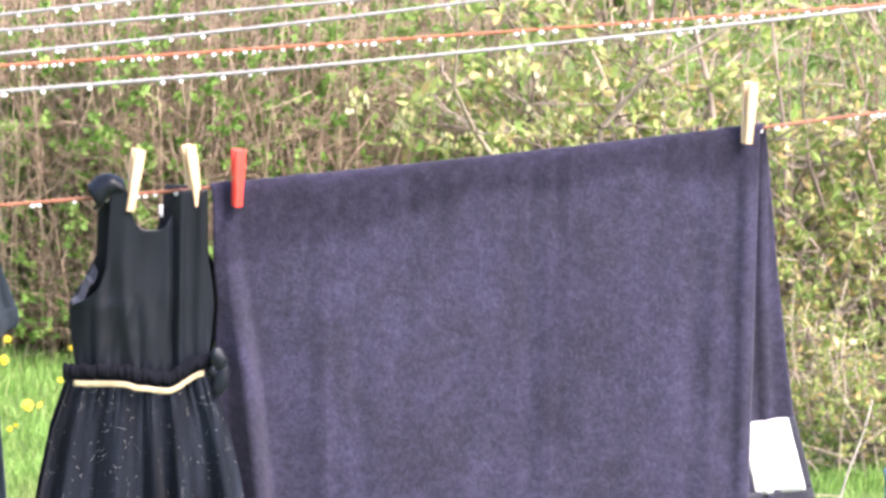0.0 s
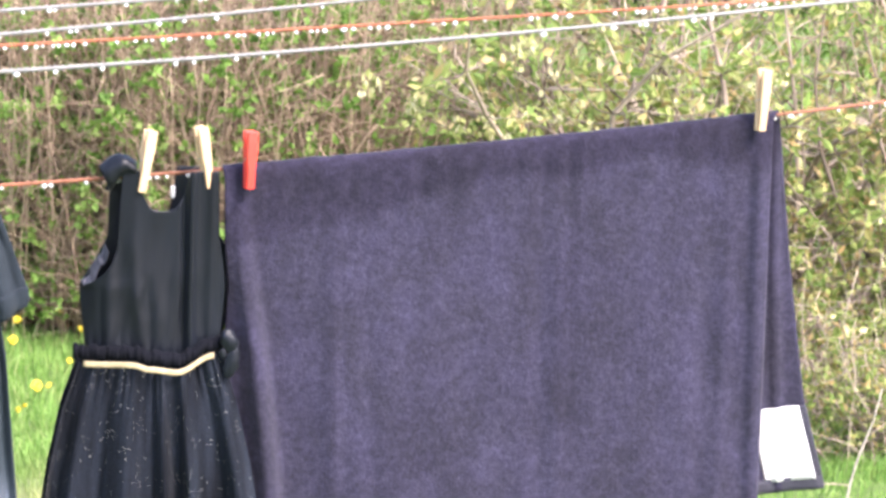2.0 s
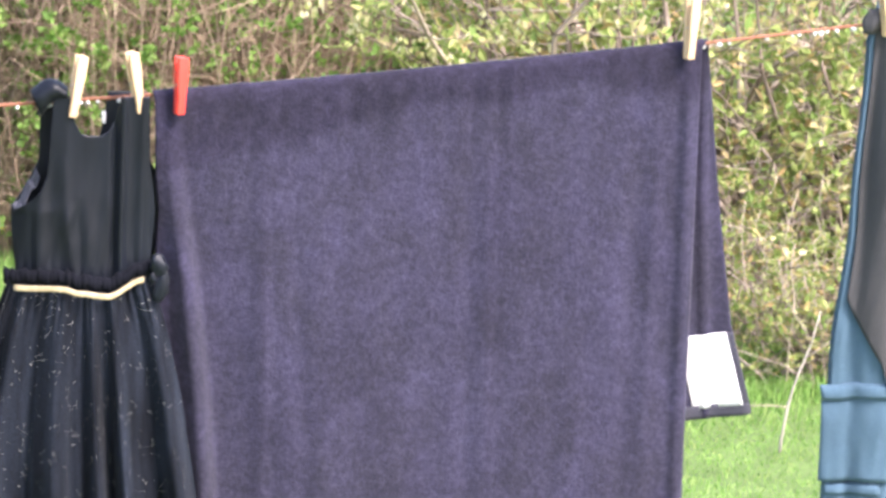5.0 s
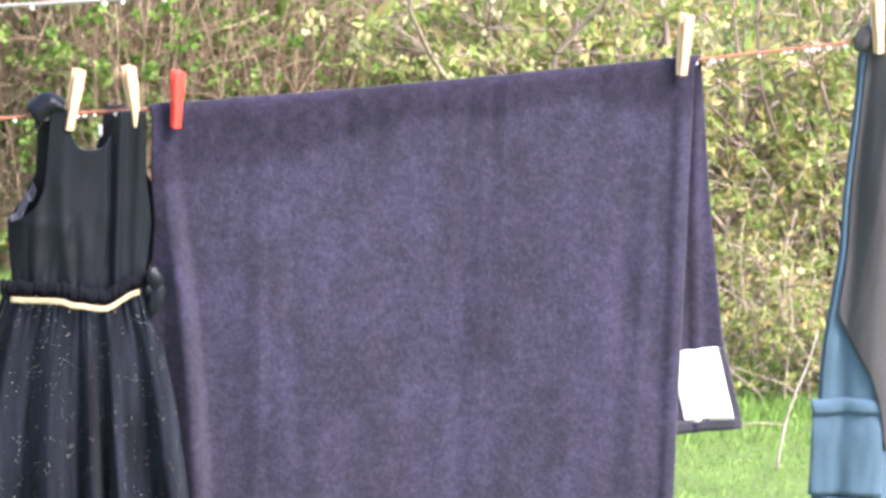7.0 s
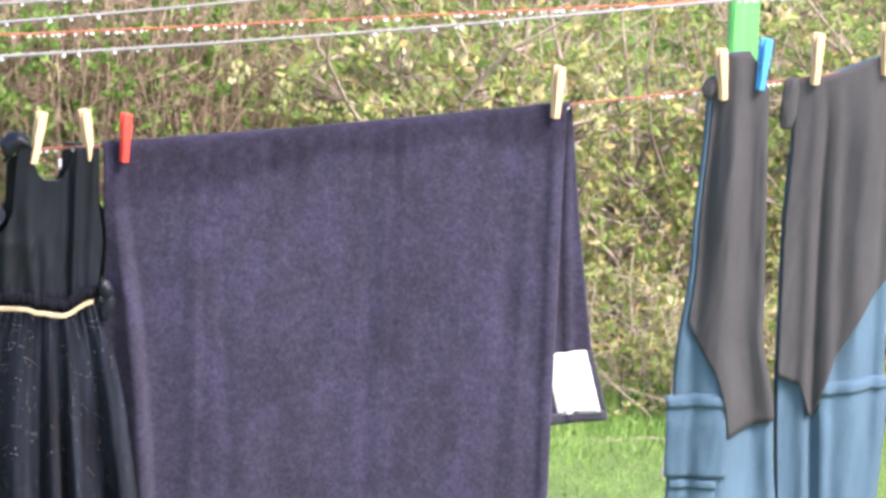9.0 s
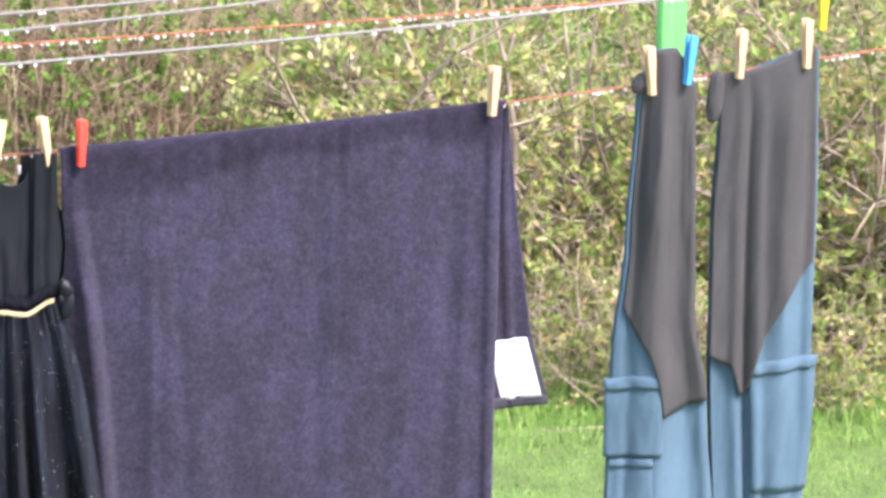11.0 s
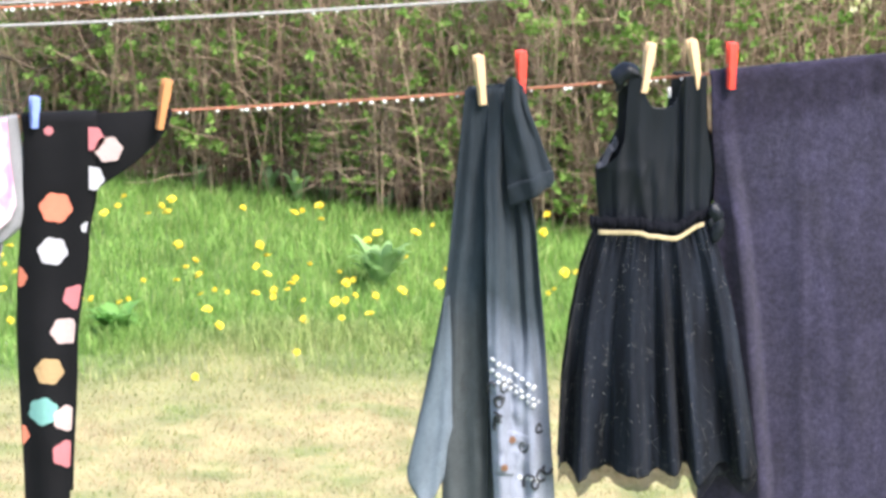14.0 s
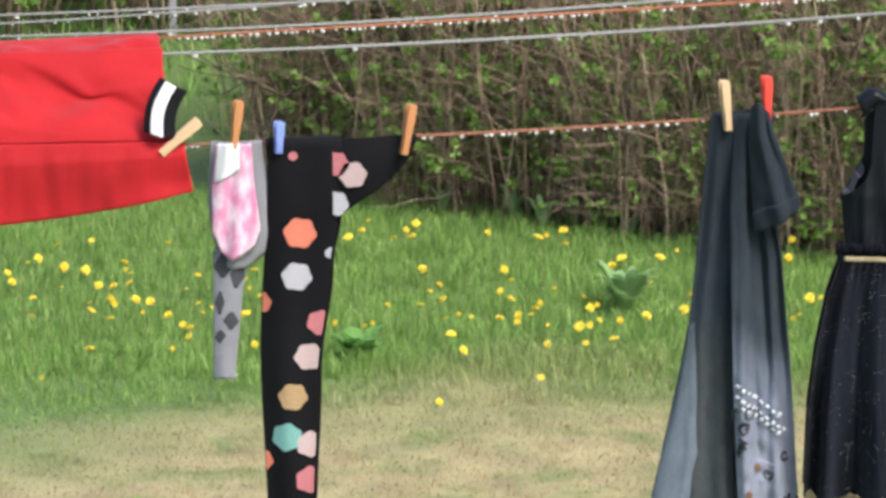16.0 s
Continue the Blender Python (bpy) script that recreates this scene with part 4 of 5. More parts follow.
# ---------------------------------------------------------------- shirt
def make_shirt():
    ob = thing("denim_shirt", (0.17, -0.01, 1.4), "faded grey-blue dip-dyed shirt with printed lettering", "shirt")
    left = [(0, 0.139), (0.33, 0.112), (0.58, 0.103), (1, 0.100)]
    right = [(0, 0.232), (0.2, 0.232), (0.30, 0.246), (0.54, 0.262), (0.86, 0.277), (1, 0.283)]

    def body(y0, sign, foot=0.985):
        def at(u, v):
            l, r = along(v, left), along(v, right)
            x = l + (r - l) * u
            top = near_line(x) + 0.008
            z = top + (foot + 0.03 * math.sin(u * 5) - top) * v
            grow = 0.25 + 0.75 * min(1, v * 2)
            y = y0 - sign * 0.014 * math.sin(math.pi * u) * grow
            # pleats that fall from the pegs
            y += sign * 0.011 * grow * math.sin(u * 21 + 0.8 * math.sin(v * 4)) * (1 - 0.4 * v)
            y += sign * 0.0028 * math.sin(u * 41 + 3 * v + 1.5 * noise.noise((u * 4, v * 3, 4))) * min(1, v * 4)
            y += 0.006 * noise.noise((u * 5 + v * 4, v * 7, 3.3)) * min(1, v * 2)
            ridge = 0.34 + 0.10 * v
            fall = (u - ridge) / 0.5 if u > ridge else (ridge - u) / 0.16
            y -= sign * 0.026 * max(0, 1 - fall) * min(1, v * 3)
            y += sign * 0.024 * math.exp(-(((u - 0.74 - 0.06 * v) / 0.07) ** 2)) * min(1, v * 3) * min(1, max(0, (0.61 - v) / 0.10))
            # small rumples in the worn lower part
            y += 0.0045 * noise.noise((x * 55 + z * 30, z * 48, 2.0)) * min(1, max(0, (v - 0.5) / 0.15))
            return (x, y + 0.003 * noise.noise((x * 30, z * 12, 9)), z)

        return at

    front = body(-0.014, 1)
    chest = sheet("right_front", lambda u, v: front(0.36 + 0.10 * v + (0.64 - 0.10 * v) * u, v), 60, 80, DENIM, ob)

    def left_front(u, v):
        l = along(v, [(0, 0.134), (0.33, 0.110), (0.46, 0.100), (1, 0.098)])
        r = along(v, [(0, 0.178), (0.2, 0.172), (1, 0.171)])
        x = l + (r - l) * u
        top = near_line(x) + 0.008
        return (x, -0.014 - 0.009 * u * min(1, v * 3) + 0.0045 * math.sin(u * 12 + v * 3 + noise.noise((u * 2, v * 3, 1))) * min(1, v * 4) + 0.004 * noise.noise((u * 3, v * 6, 5.1)), top + (0.99 - top) * v)

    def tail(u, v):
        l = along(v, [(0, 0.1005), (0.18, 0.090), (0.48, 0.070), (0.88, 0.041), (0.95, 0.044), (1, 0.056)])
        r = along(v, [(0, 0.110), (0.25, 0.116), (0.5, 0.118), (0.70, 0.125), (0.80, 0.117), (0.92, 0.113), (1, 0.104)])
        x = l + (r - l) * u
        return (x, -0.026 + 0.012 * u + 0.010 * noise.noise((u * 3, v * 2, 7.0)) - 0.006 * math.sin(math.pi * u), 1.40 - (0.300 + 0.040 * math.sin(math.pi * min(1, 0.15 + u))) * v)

    sheet("left_front", left_front, 30, 70, DENIM_FRONT_SHADE, ob, "left front beside the crease, its shade painted in as dark grey")
    for x, z, size in ((0.140, 1.262, 0.011), (0.150, 1.243, 0.009), (0.146, 1.205, 0.012), (0.158, 1.218, 0.008)):
        ring = [(x + size * math.cos(a) - ob.location.x, left_front((x + size * math.cos(a) - 0.104) / 0.068, (1.735 - z - 1.3 * size * math.sin(a)) / 0.745)[1] - 0.0012 - ob.location.y, z + 1.3 * size * math.sin(a) - ob.location.z) for a in np.linspace(0.3, 5.9, 14)]
        tube("print_ring", ring, 0.0010, PRINT_GREY, ob, sides=5)
    sheet("shirt_tail", tail, 16, 30, DENIM_TAIL_SHADE, ob, "blue shirt tail, its shade put into the denim's tone")
    sheet("body_back", body(0.016, -1, 1.0), 50, 50, DENIM, ob)

    def sleeve(u, v):
        l = along(v, [(0, 0.198), (0.3, 0.194), (0.8, 0.200), (1, 0.206)])
        r = along(v, [(0, 0.224), (0.25, 0.234), (0.55, 0.253), (0.86, 0.271), (0.94, 0.273), (1, 0.269)])
        x = l + (r - l) * u
        top = 1.740 + 0.018 * math.exp(-(((u - 0.35) / 0.4) ** 2))
        z = top + (1.549 + 0.034 * u - top) * v
        fold = 0.010 * math.exp(-(((u - 0.35 - 0.25 * v) / 0.16) ** 2)) - 0.007 * math.exp(-(((u - 0.70 - 0.1 * v) / 0.12) ** 2))
        return (x, -0.034 - 0.013 * math.sin(math.pi * u) - fold + 0.005 * noise.noise((u * 4, v * 5, 2.2)), z)

    def cuff(u, v):
        x, y, z = sleeve(u, 0.83 + 0.17 * v)
        return (x + 0.002 * (u - 0.5), y - 0.005, z - 0.002)

    arm = sheet("sleeve", sleeve, 24, 30, DENIM, ob, thick=0.003)
    sheet("cuff", cuff, 24, 6, DENIM, arm, "turned-up sleeve cuff", 0.004)

    def on_front(x, z, lift=0.003):
        """The place on the shirt's front at x, z."""
        v = (1.735 - z) / 0.75
        for _ in range(4):
            l, r = along(v, left), along(v, right)
            u = min(1, max(0.38, (x - l) / (r - l)))
            v += (front(u, v)[2] - z) / 0.75
            v = min(1, max(0, v))
        return (x, front(u, v)[1] - lift, z)

    def strip(name, x, z, w, h, slant, material, label=""):
        def at(u, v):
            dx, dz = (u - 0.5) * w, (v - 0.5) * h
            return on_front(x + dx * math.cos(slant) - dz * math.sin(slant), z + dx * math.sin(slant) + dz * math.cos(slant))

        return sheet(name, at, 6 if name == "print_bar" else 24, 2 if name == "print_bar" else 18, material, chest if name == "print_bar" else ob, label, 0.0008)

    slant = math.radians(-38)
    for row, (x0, z0, count) in enumerate(((0.177, 1.306, 8), (0.176, 1.288, 9), (0.186, 1.270, 7))):
        for k in range(count):
            w = random.choice((0.0055, 0.007, 0.0085))
            strip("print_bar", x0 + 0.0095 * k, z0 - 0.0075 * k, w, random.choice((0.0045, 0.0075, 0.006)), slant + random.uniform(-0.12, 0.12), PRINT_WHITE)
    def scroll(x, z, size, turns, start, material=PRINT_DARK, fat=0.0024):
        points = []
        for k in range(15):
            a = start + turns * 2 * math.pi * k / 14
            r = size * (0.35 + 0.65 * k / 14)
            points.append(Vector(on_front(x + r * math.cos(a), z + 1.3 * r * math.sin(a), 0.0032)) - ob.location)
        tube("print_scroll", points, fat, material, chest, sides=5)

    for x, z, size, turns, start in ((0.177, 1.262, 0.009, 0.6, 0.3), (0.181, 1.216, 0.008, -0.5, 2.0), (0.189, 1.240, 0.008, 0.8, -1.0), (0.190, 1.210, 0.012, 0.45, 1.2), (0.184, 1.196, 0.010, -0.5, 4.0),
                                     (0.252, 1.187, 0.007, 0.9, 0.0), (0.240, 1.102, 0.014, 0.55, 0.2), (0.255, 1.112, 0.010, 0.7, 1.0), (0.264, 1.120, 0.010, 0.6, 2.4), (0.247, 1.098, 0.008, -0.8, 0.5)):
        scroll(x, z, size, turns, start)
    for x, z, size in ((0.196, 1.262, 0.010), (0.226, 1.160, 0.009), (0.186, 1.240, 0.010)):
        scroll(x, z, size, 1.0, 0.4, PRINT_GREY, 0.0018)
    for k in range(4):
        strip("print_bar", 0.222 + 0.009 * k, 1.108 - 0.001 * k, 0.006, 0.007, -0.2, PRINT_WHITE)
    flap = strip("pocket_flap", 0.207, 1.150, 0.034, 0.068, -0.35, DENIM)
    for x, z in ((0.209, 1.171), (0.196, 1.131)):
        bm = bmesh.new()
        bmesh.ops.create_cone(bm, cap_ends=True, segments=16, radius1=0.0062, radius2=0.005, depth=0.004)
        bmesh.ops.transform(bm, matrix=Matrix.Translation(Vector(on_front(x, z, 0.007)) - ob.location) @ pose(0, 0, 0, 90), verts=bm.verts[:])
        part("button", bm, BRASS, flap, "copper-coloured metal button")


# ---------------------------------------------------------------- spotted tights
def dot_colour(name, colour):
    return cloth(name, colour, vary=0.06, rough=0.9)


def make_spotted_tights():
    ob = thing("spotted_tights", (-0.5, 0, 1.4), "black knitted tights with pastel dots folded over the line", "tights")

    def leg_edges(z):
        return (smooth_along(1.70 - z, [(0, -0.566), (0.05, -0.562), (0.35, -0.577), (0.64, -0.568)]), smooth_along(1.70 - z, [(0, -0.447), (0.13, -0.452), (0.21, -0.465), (0.39, -0.486), (0.64, -0.496)]))

    def leg_y(x, z):
        l, r = leg_edges(z)
        u = (x - l) / (r - l)
        return -0.012 - 0.010 * math.sin(math.pi * min(1, max(0, u))) + 0.003 * math.sin(u * 8 + z * 6)

    def leg(u, v):
        z = 1.702 - 0.642 * v
        l, r = leg_edges(z)
        x = l + (r - l) * u
        if v < 0.02:
            return (x, leg_y(x, z) * v / 0.02, near_line(x) + 0.005)
        return (x, leg_y(x, z), min(z, near_line(x)))

    def leg_rear(u, v):
        x, y, z = leg(u, v * 0.97)
        return (x + 0.004, 0.006 - 0.6 * y * min(1, v * 10), z)

    shin = sheet("leg", leg, 40, 90, BLACK_KNIT, ob, thick=0.003)
    sheet("leg", leg_rear, 30, 60, BLACK_KNIT, ob, thick=0.003)

    def seat(u, v):
        x = -0.50 + 0.171 * u
        low = along(u, [(0, 1.545), (0.29, 1.571), (0.45, 1.590), (0.66, 1.615), (0.85, 1.644), (0.95, 1.668), (1, 1.694)])
        top = near_line(x) + 0.004
        return (x, -0.009 - 0.006 * math.sin(math.pi * v) + 0.003 * math.sin(u * 9), top + (low - top) * v)

    waist = sheet("waist_part", seat, 40, 30, BLACK_KNIT, ob, thick=0.004)
    peach, white, rose, ochre, mint, blush = (dot_colour(*c) for c in (("peach_knit", (0.62, 0.18, 0.115)), ("white_knit", (0.40, 0.39, 0.43)), ("rose_knit", (0.43, 0.145, 0.165)), ("ochre_knit", (0.36, 0.24, 0.125)), ("mint_knit", (0.155, 0.34, 0.32)), ("blush_knit", (0.44, 0.33, 0.33))))
    for x, z, r, m, on_leg in (
        (-0.512, 1.545, 0.027, peach, 1), (-0.518, 1.475, 0.025, white, 1), (-0.577, 1.432, 0.019, peach, 1), (-0.482, 1.400, 0.022, rose, 1), (-0.500, 1.345, 0.024, blush, 1),
        (-0.526, 1.281, 0.024, ochre, 1), (-0.536, 1.216, 0.025, mint, 1), (-0.499, 1.203, 0.023, blush, 1), (-0.577, 1.176, 0.019, peach, 1), (-0.500, 1.145, 0.024, rose, 1),
        (-0.455, 1.655, 0.022, rose, 0), (-0.428, 1.638, 0.023, blush, 0), (-0.456, 1.592, 0.022, white, 0), (-0.522, 1.668, 0.008, rose, 1), (-0.464, 1.512, 0.010, white, 1)):
        tilt = random.uniform(0, 1)
        verts = []
        for ring, k in ((0, 0.0), (1, 0.5), (2, 1.0)):
            for q in range(24):
                w = 2 * math.pi * q / 24
                rad = r * k * (0.93 + 0.07 * math.cos(6 * (w + tilt)))
                px, pz = x + rad * math.cos(w), z + 0.95 * rad * math.sin(w)
                if on_leg:
                    l, rr = leg_edges(pz)
                    px = min(rr - 0.001, max(l + 0.001, px))
                    py = leg_y(px, pz) - 0.0022
                else:
                    px = max(px, -0.4595)
                    py = -0.0215
                verts.append(Vector((px, py, pz)) - ob.location)
        faces = [(24 * a + q, 24 * a + (q + 1) % 24, 24 * (a + 1) + (q + 1) % 24, 24 * (a + 1) + q) for a in (0, 1) for q in range(24)]
        mesh_object("dot", verts, faces, m, shin if on_leg else waist, smooth=False)


def make_grey_tights():
    ob = thing("grey_tights", (-0.61, 0, 1.5), "small grey tights with a pink and white panel", "tights")

    def outer(u, v):
        l = along(v, [(0, -0.652), (0.5, -0.658), (0.75, -0.652), (1, -0.640)])
        r = along(v, [(0, -0.573), (0.4, -0.560), (0.75, -0.554), (0.9, -0.562), (1, -0.585)])
        x = l + (r - l) * u
        return (x, -0.010 - 0.010 * math.sin(math.pi * u) + 0.003 * math.sin(u * 14), near_line(x) + 0.006 - 0.195 * v - 0.01 * math.sin(math.pi * u) * v)

    def pink(u, v):
        l = along(v, [(0, -0.642), (0.4, -0.650), (0.8, -0.650), (1, -0.635)])
        r = along(v, [(0, -0.588), (0.4, -0.583), (0.8, -0.574), (0.95, -0.585), (1, -0.600)])
        x = l + (r - l) * u
        z = near_line(x) + 0.003 - 0.172 * v - 0.012 * math.sin(math.pi * u) * v
        return (x, -0.026 - 0.007 * math.sin(math.pi * u) * (0.4 + v) + 0.003 * math.sin(u * 13 + v * 5), z)

    def white(u, v):
        x, y, z = pink(0.05 + 0.62 * u, 0.0 + 0.36 * v * (1 - 0.35 * u))
        return (x, y - 0.003, z + 0.002)

    def legs(u, v):
        l = along(v, [(0, -0.650), (0.4, -0.650), (1, -0.651)])
        r = along(v, [(0, -0.590), (0.3, -0.605), (1, -0.620)])
        x = l + (r - l) * u
        return (x, -0.008 - 0.007 * math.sin(math.pi * u), 1.515 - 0.21 * v + 0.004 * math.sin(u * 3))

    def knee(a, b, u0, u1):
        def at(u, v):
            x, y, z = legs((u0 + u1) / 2 + (u1 - u0) * (u - 0.5) * (0.25 + 1.0 * (1 - abs(2 * v - 1))) * 0.9, a + (b - a) * v)
            return (x, y - 0.0026, z)

        return at

    sheet("seat", outer, 24, 30, GREY_KNIT, ob, thick=0.003)
    shin = sheet("leg", legs, 16, 40, PALE_GREY_KNIT, ob, thick=0.005)
    panel = sheet("pink_panel", pink, 24, 30, PINK_KNIT, ob, "pink and white patterned panel", 0.003)
    sheet("white_panel", white, 12, 12, WHITE_CLOTH, panel, "white folded panel", 0.002)
    for a, b, u0, u1 in ((0.02, 0.22, 0.02, 0.6), (0.10, 0.3, 0.55, 0.98), (0.32, 0.5, 0.05, 0.4), (0.48, 0.62, 0.4, 0.97), (0.62, 0.72, 0.03, 0.5)):
        sheet("diamond", knee(a, b, u0, u1), 8, 8, DARK_GREY_KNIT, shin, thick=0.001)


# ---------------------------------------------------------------- red jersey
def make_red_jersey():
    ob = thing("red_jersey", (-1.0, 0.1, 1.7), "bright red sports jersey draped over three washing lines", "jersey")
    back_line = LINES[2]

    def top(u, v):
        left, right = -1.45, along(v, [(0, -0.757), (0.35, -0.742), (0.6, -0.735), (1, -0.708)])
        x = left + (right - left) * u
        y = 0.262 * (1 - v)
        z = along(v, [(0, line_height(x, back_line) + 0.007), (0.5, line_height(x, LINES[1]) + 0.008), (1, near_line(x) + 0.007)])
        sag = 0.018 * math.sin(math.pi * v) - 0.030 * math.sin(math.pi * v) * noise.noise((x * 9 + 2 * v, v * 3, 1.0)) - 0.014 * math.sin(math.pi * v) * noise.noise((x * 24 - 5 * v, v * 5, 4.0)) - 0.004 * math.sin(x * 41 + 5 * v) * v * (1 - v) * 4
        crease = max(0, math.sin(math.pi * (v - 0.5) / 0.5)) if v > 0.5 else 0
        y += crease * (0.040 * noise.noise((x * 5.5 - v * 5, v * 1.6, 6.0)) + 0.007 * noise.noise((x * 18 - v * 12, v * 3, 2.0)))
        return (x, y, z - sag * (1 - math.exp(-(((v - 0.5) / 0.12) ** 2))) * 0.8)

    def hang(u, v):
        left, right = -1.45, along(v, [(0, -0.694), (1, -0.680)])
        x = left + (right - left) * u
        low = 1.556 + 0.055 * max(0, (x + 1.0) / 0.32) ** 1.5 if x > -1.0 else 1.556
        z0 = near_line(x) + 0.007
        return (x, -0.006 - 0.010 * min(1, v * 4) - 0.006 * math.sin(x * 23) * v + 0.0035 * noise.noise((x * 40, v * 1.5, 3.0)) * min(1, v * 5) + 0.006 * noise.noise((x * 9, v * 2, 7.0)) * v, z0 + (low - z0) * v)

    def hang_inner(u, v):
        x, y, z = hang(u, v * 0.62)
        return (x - 0.012, 0.012 + 0.004 * math.sin(x * 30), z)

    sheet("body", top, 150, 60, RED_JERSEY, ob)
    sheet("lower_body", hang, 160, 24, RED_JERSEY, ob)
    sheet("rear_layer", hang_inner, 60, 12, RED_JERSEY, ob)
    sheet("rear_layer", lambda u, v: (hang_inner(u, v)[0], hang_inner(u, v)[1] + 0.012, hang_inner(u, v)[2]), 60, 12, RED_JERSEY, ob)

    def trim(lo, hi, lift):
        def at(u, v):
            k = lo + (hi - lo) * u
            x = -0.738 + 0.042 * k - 0.012 * math.sin(v * math.pi) + 0.010 * math.sin(v * math.pi * 0.6) - 0.034 * v * (1 - 0.2 * k)
            z = 1.7875 - 0.022 * k - 0.082 * v * (1 - 0.12 * k)
            return (x + 0.006, 0.02 - 0.03 * v - lift - 0.012 * math.sin(math.pi * k), z)

        return at

    band = sheet("sleeve_band", trim(0.0, 1.0, 0.0), 20, 16, BLACK_KNIT, ob, "black ribbed sleeve band", 0.003)
    sheet("sleeve_stripe", trim(0.22, 0.62, 0.004), 10, 16, WHITE_CLOTH, band, "white stripe on the sleeve band", 0.002)
    make_peg(-0.925, line_height(-0.925, back_line) + 0.002, 8, PLASTIC_DARK, "small dark clothes peg on the red jersey", y=0.258, size=0.05)


PLASTIC_DARK = plain("dark_plastic", (0.05, 0.03, 0.03), 0.5)


# ---------------------------------------------------------------- work trousers
def make_trousers():
    ob = thing("work_trousers", (1.58, 0, 1.6), "blue children's work trousers with black leg panels, hung by the hems", "trousers")

    def leg(left, right, top, y0, foot=1.08, fold=0.010, seed=0.0, pleats=()):
        def at(u, v):
            l, r = smooth_along(v, left), smooth_along(v, right)
            x = l + (r - l) * u
            t = smooth_along(u, top)
            z = t + (foot - t) * v
            k = min(1, v * 5)
            y = y0 - fold * math.sin(math.pi * u) + 0.010 * noise.noise((u * 3.2 + v * 0.7, v * 1.1, seed)) * k + 0.004 * noise.noise((u * 5, v * 3.5, seed + 4)) * k + 0.002 * noise.noise((u * 12 + v * 8, v * 14, seed + 8)) * k
            for place, drift, high, wide in pleats:
                y -= high * k * math.exp(-(((u - place - drift * v) / wide) ** 2))
            return (x, y, z)

        return at

    l1, r1 = [(0, 1.462), (0.08, 1.448), (0.35, 1.436), (0.6, 1.417), (1, 1.410)], [(0, 1.520), (0.06, 1.541), (0.5, 1.548), (0.68, 1.572), (1, 1.592)]
    l2, r2 = [(0, 1.579), (0.08, 1.584), (0.3, 1.576), (0.55, 1.576), (1, 1.590)], [(0, 1.742), (0.3, 1.746), (0.6, 1.742), (1, 1.732)]
    one = leg(l1, r1, [(0, 1.895), (0.3, 1.914), (0.75, 1.917), (1, 1.900)], -0.008, pleats=((0.42, 0.10, 0.012, 0.14), (0.14, 0.05, -0.007, 0.08), (0.74, 0.04, -0.009, 0.11), (0.95, 0.0, 0.006, 0.06)))
    two = leg(l2, r2, [(0, 1.872), (0.2, 1.880), (1, 1.918)], -0.008, seed=2.0, pleats=((0.30, 0.05, -0.010, 0.035), (0.20, 0.06, 0.007, 0.06), (0.42, 0.04, 0.006, 0.05), (0.68, 0.02, 0.010, 0.16), (0.90, -0.03, -0.006, 0.06)))
    first = sheet("left_leg", one, 50, 60, WORK_BLUE, ob, thick=0.003)
    second = sheet("right_leg", two, 60, 60, WORK_BLUE, ob, thick=0.003)
    for nearer in (one, two):
        sheet("leg_rear", lambda u, v, nearer=nearer: (nearer(u, v * 0.985)[0], 0.012 - 0.6 * nearer(u, v)[1], nearer(u, v * 0.985)[2]), 30, 40, WORK_BLUE, ob, thick=0.003)

    def panel(leg_at, u0, u1, low, lift):
        """A dark panel on a leg that runs out in a point."""

        def at(u, v):
            uu = u0 + (u1 - u0) * u
            x, y, z = leg_at(uu, along(u, low) * v)
            return (x, y - 0.004 - lift * v, z + 0.006 * (1 - v))

        return at

    sheet("leg_panel", panel(one, 0.06, 1.0, [(0, 0.49), (0.38, 0.60), (0.46, 0.66), (0.50, 0.715), (1, 0.675)], 0.004), 50, 50, PANEL_GREY, first, "black panel ending in a point", 0.002)
    sheet("leg_panel", panel(two, -0.015, 0.975, [(0, 0.575), (0.22, 0.60), (0.31, 0.66), (0.36, 0.655), (0.54, 0.545), (0.85, 0.445), (1, 0.41)], 0.009), 50, 50, PANEL_GREY, second, "black panel ending in a point", 0.002)

    def curl(x0, z0, wide, tall):
        def at(u, v):
            a, b = 2 * math.pi * u, math.pi * (0.04 + 0.92 * v)
            lump = 1 + 0.35 * noise.noise((math.cos(a) * 1.5, math.sin(a) * 1.5, v * 3 + x0 * 9))
            full = math.sin(b) ** 0.45
            return (x0 + wide * lump * math.cos(a) * full + 0.3 * wide * math.cos(b), -0.012 + 0.8 * wide * lump * math.sin(a) * full, z0 + tall * math.cos(b))

        return at

    sheet("turned_hem", curl(1.450, 1.864, 0.011, 0.016), 20, 14, PANEL_GREY, ob)
    sheet("turned_hem", curl(1.573, 1.842, 0.012, 0.040), 20, 20, PANEL_GREY, ob)

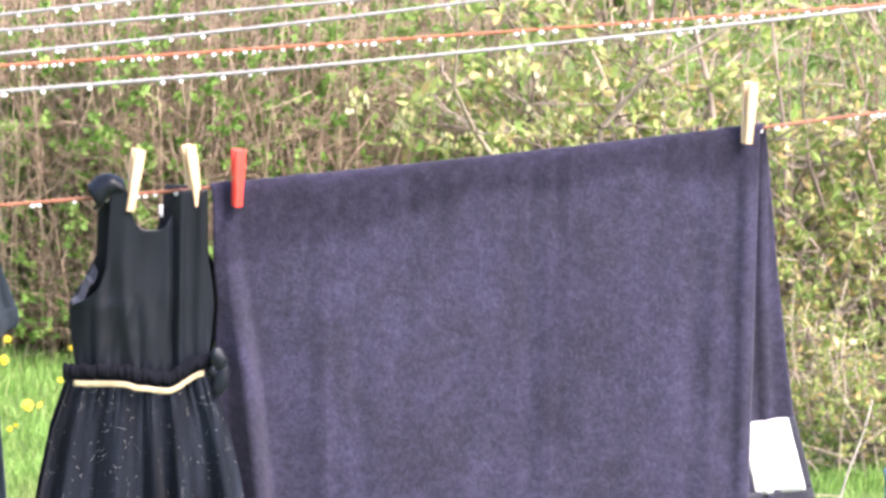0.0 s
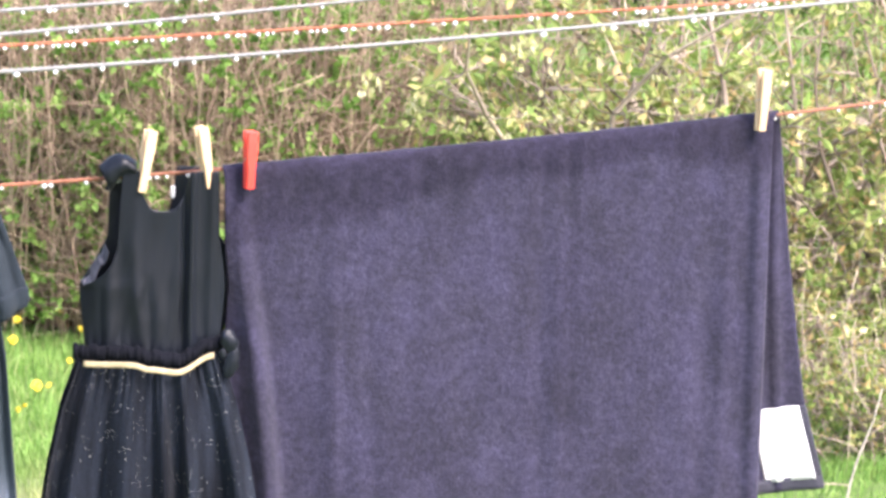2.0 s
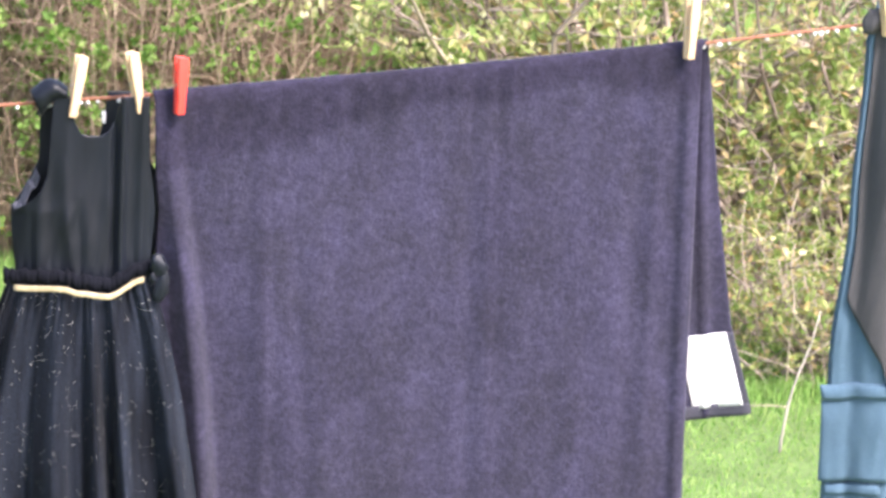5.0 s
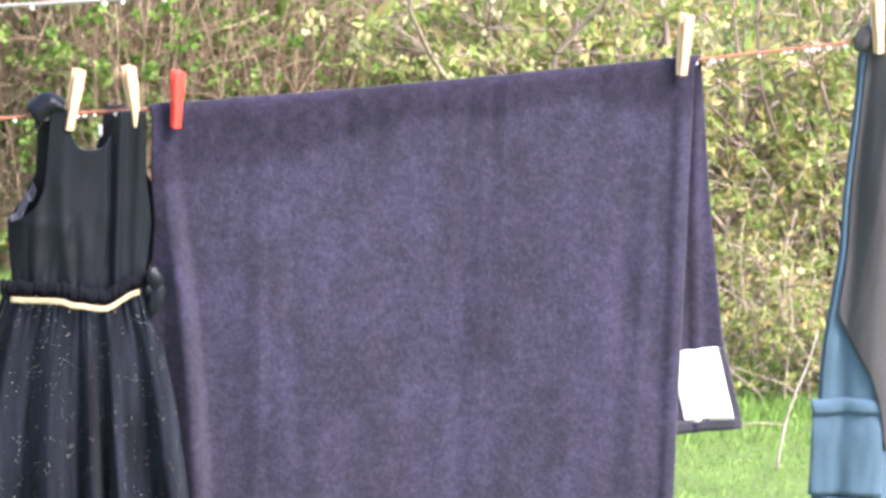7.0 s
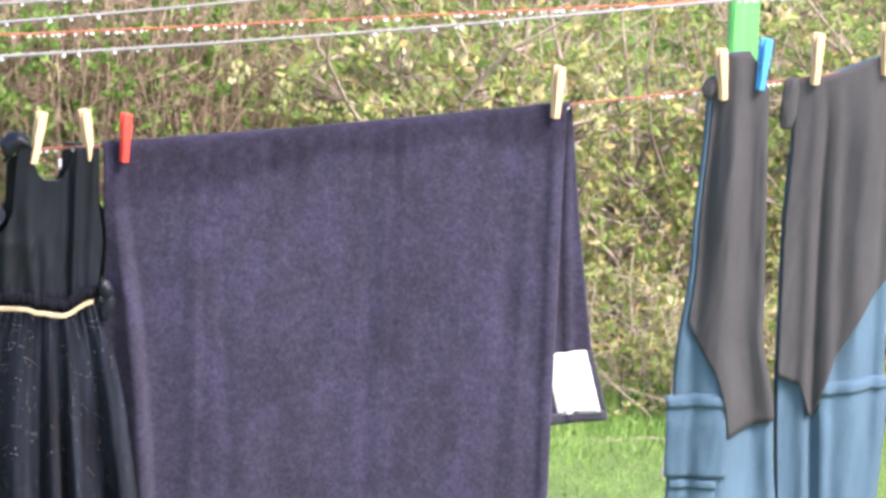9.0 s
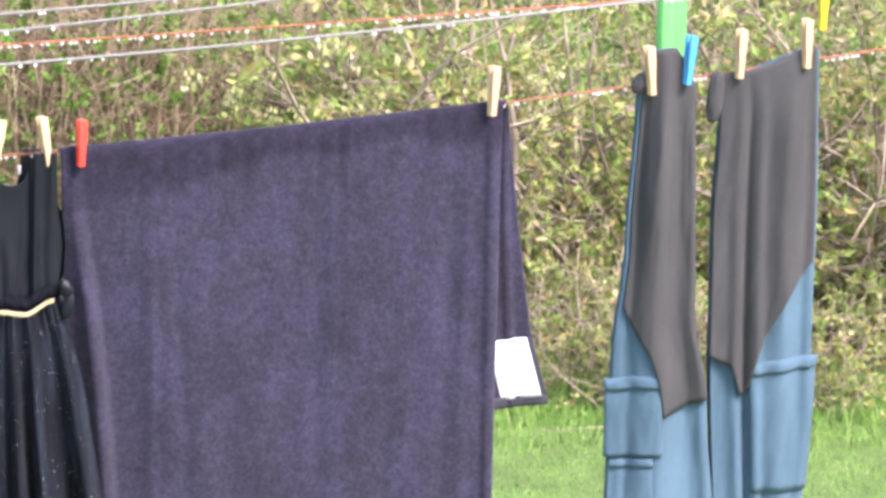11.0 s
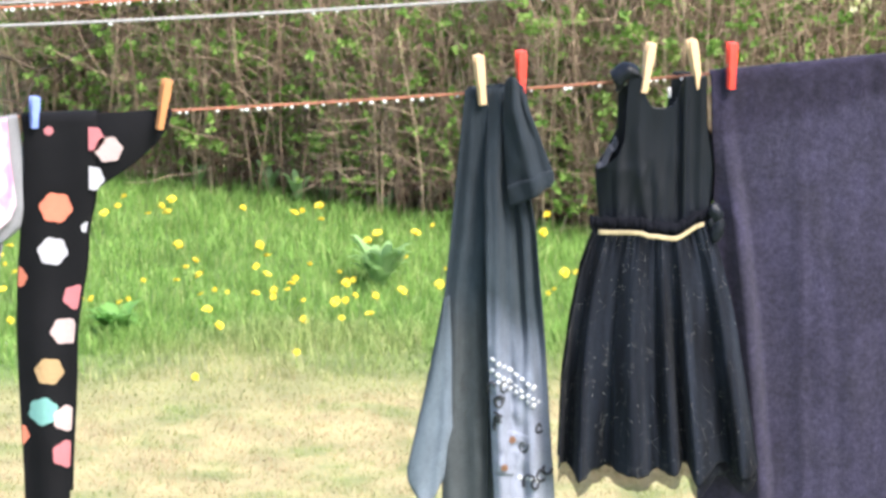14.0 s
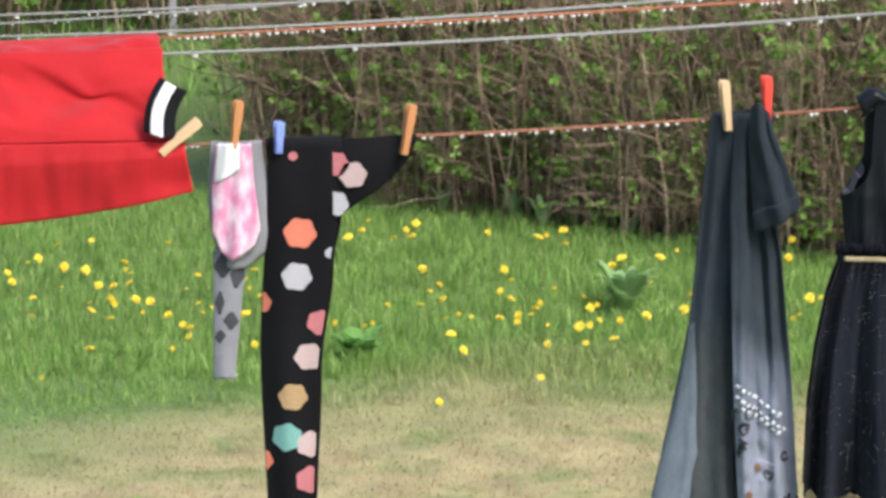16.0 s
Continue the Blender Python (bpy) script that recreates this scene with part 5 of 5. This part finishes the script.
    def pocket(leg_at, u0, u1, v0, v1, lift, flare=0.0):
        def at(u, v):
            x, y, z = leg_at(u0 + (u1 - u0) * u, v0 + (v1 - v0) * v)
            bulge = lift * min(1, 6 * min(u, 1 - u) + 0.5) * min(1, 2.5 * v + 0.15) + 0.0015 * noise.noise((u * 6, v * 3, v0 * 9))
            return (x + flare * (u - 0.5) * (1 - v), y - bulge, z)

        return at

    for at, flap in (
        (pocket(one, -0.05, 0.52, 0.635, 0.79, 0.006, 0.008), pocket(one, -0.07, 0.53, 0.632, 0.656, 0.0065, 0.008)),
        (pocket(one, 0.0, 0.42, 0.795, 0.90, 0.0035), pocket(one, 0.0, 0.43, 0.793, 0.812, 0.0055)),
        (pocket(two, 0.40, 1.03, 0.600, 0.86, 0.006, 0.008), pocket(two, 0.39, 1.05, 0.597, 0.621, 0.0065, 0.008)),
    ):
        bag = sheet("cargo_pocket", at, 24, 20, WORK_BLUE, ob)
        sheet("pocket_flap", flap, 20, 4, WORK_BLUE, bag)


# ---------------------------------------------------------------- the place
random.seed(11)
make_ground()
make_hedge()
make_right_shrubs()
make_far_thicket()
make_bud_branch()
make_overhang()
for line_row in LINES:
    make_line(line_row)
make_posts()
make_towel()
make_dress()
make_shirt()
make_spotted_tights()
make_grey_tights()
make_red_jersey()
make_trousers()
make_pegs()
dock_plant(0.0, 7.03, 52, 0.19, "pale green broad-leaved dock plant in the grass", LEAF_DOCK, 0.9, 1.9)
dock_plant(-0.72, 6.38, 48, 0.16, "dark green broad-leaved dock plant at the turf's edge", LEAF_DOCK_GREEN, 0.6, 1.4)
dock_plant(-1.19, 4.62, 22, 0.10, "small flat broad-leaved weed in the dry turf", LEAF_DOCK_GREEN, 0.2, 0.6)
for x, y, size in ((-0.34, 8.52, 0.13), (-0.25, 8.36, 0.12), (-0.16, 8.38, 0.10), (0.02, 8.22, 0.09), (-0.56, 8.62, 0.10)):
    dock_plant(x, y, 9, size, "young broad-leaved weed at the hedge's foot", LEAF_DOCK, 1.3, 2.0)
make_bare_sapling()
make_dandelions()
make_white_flowers()
make_litter()
make_grass()
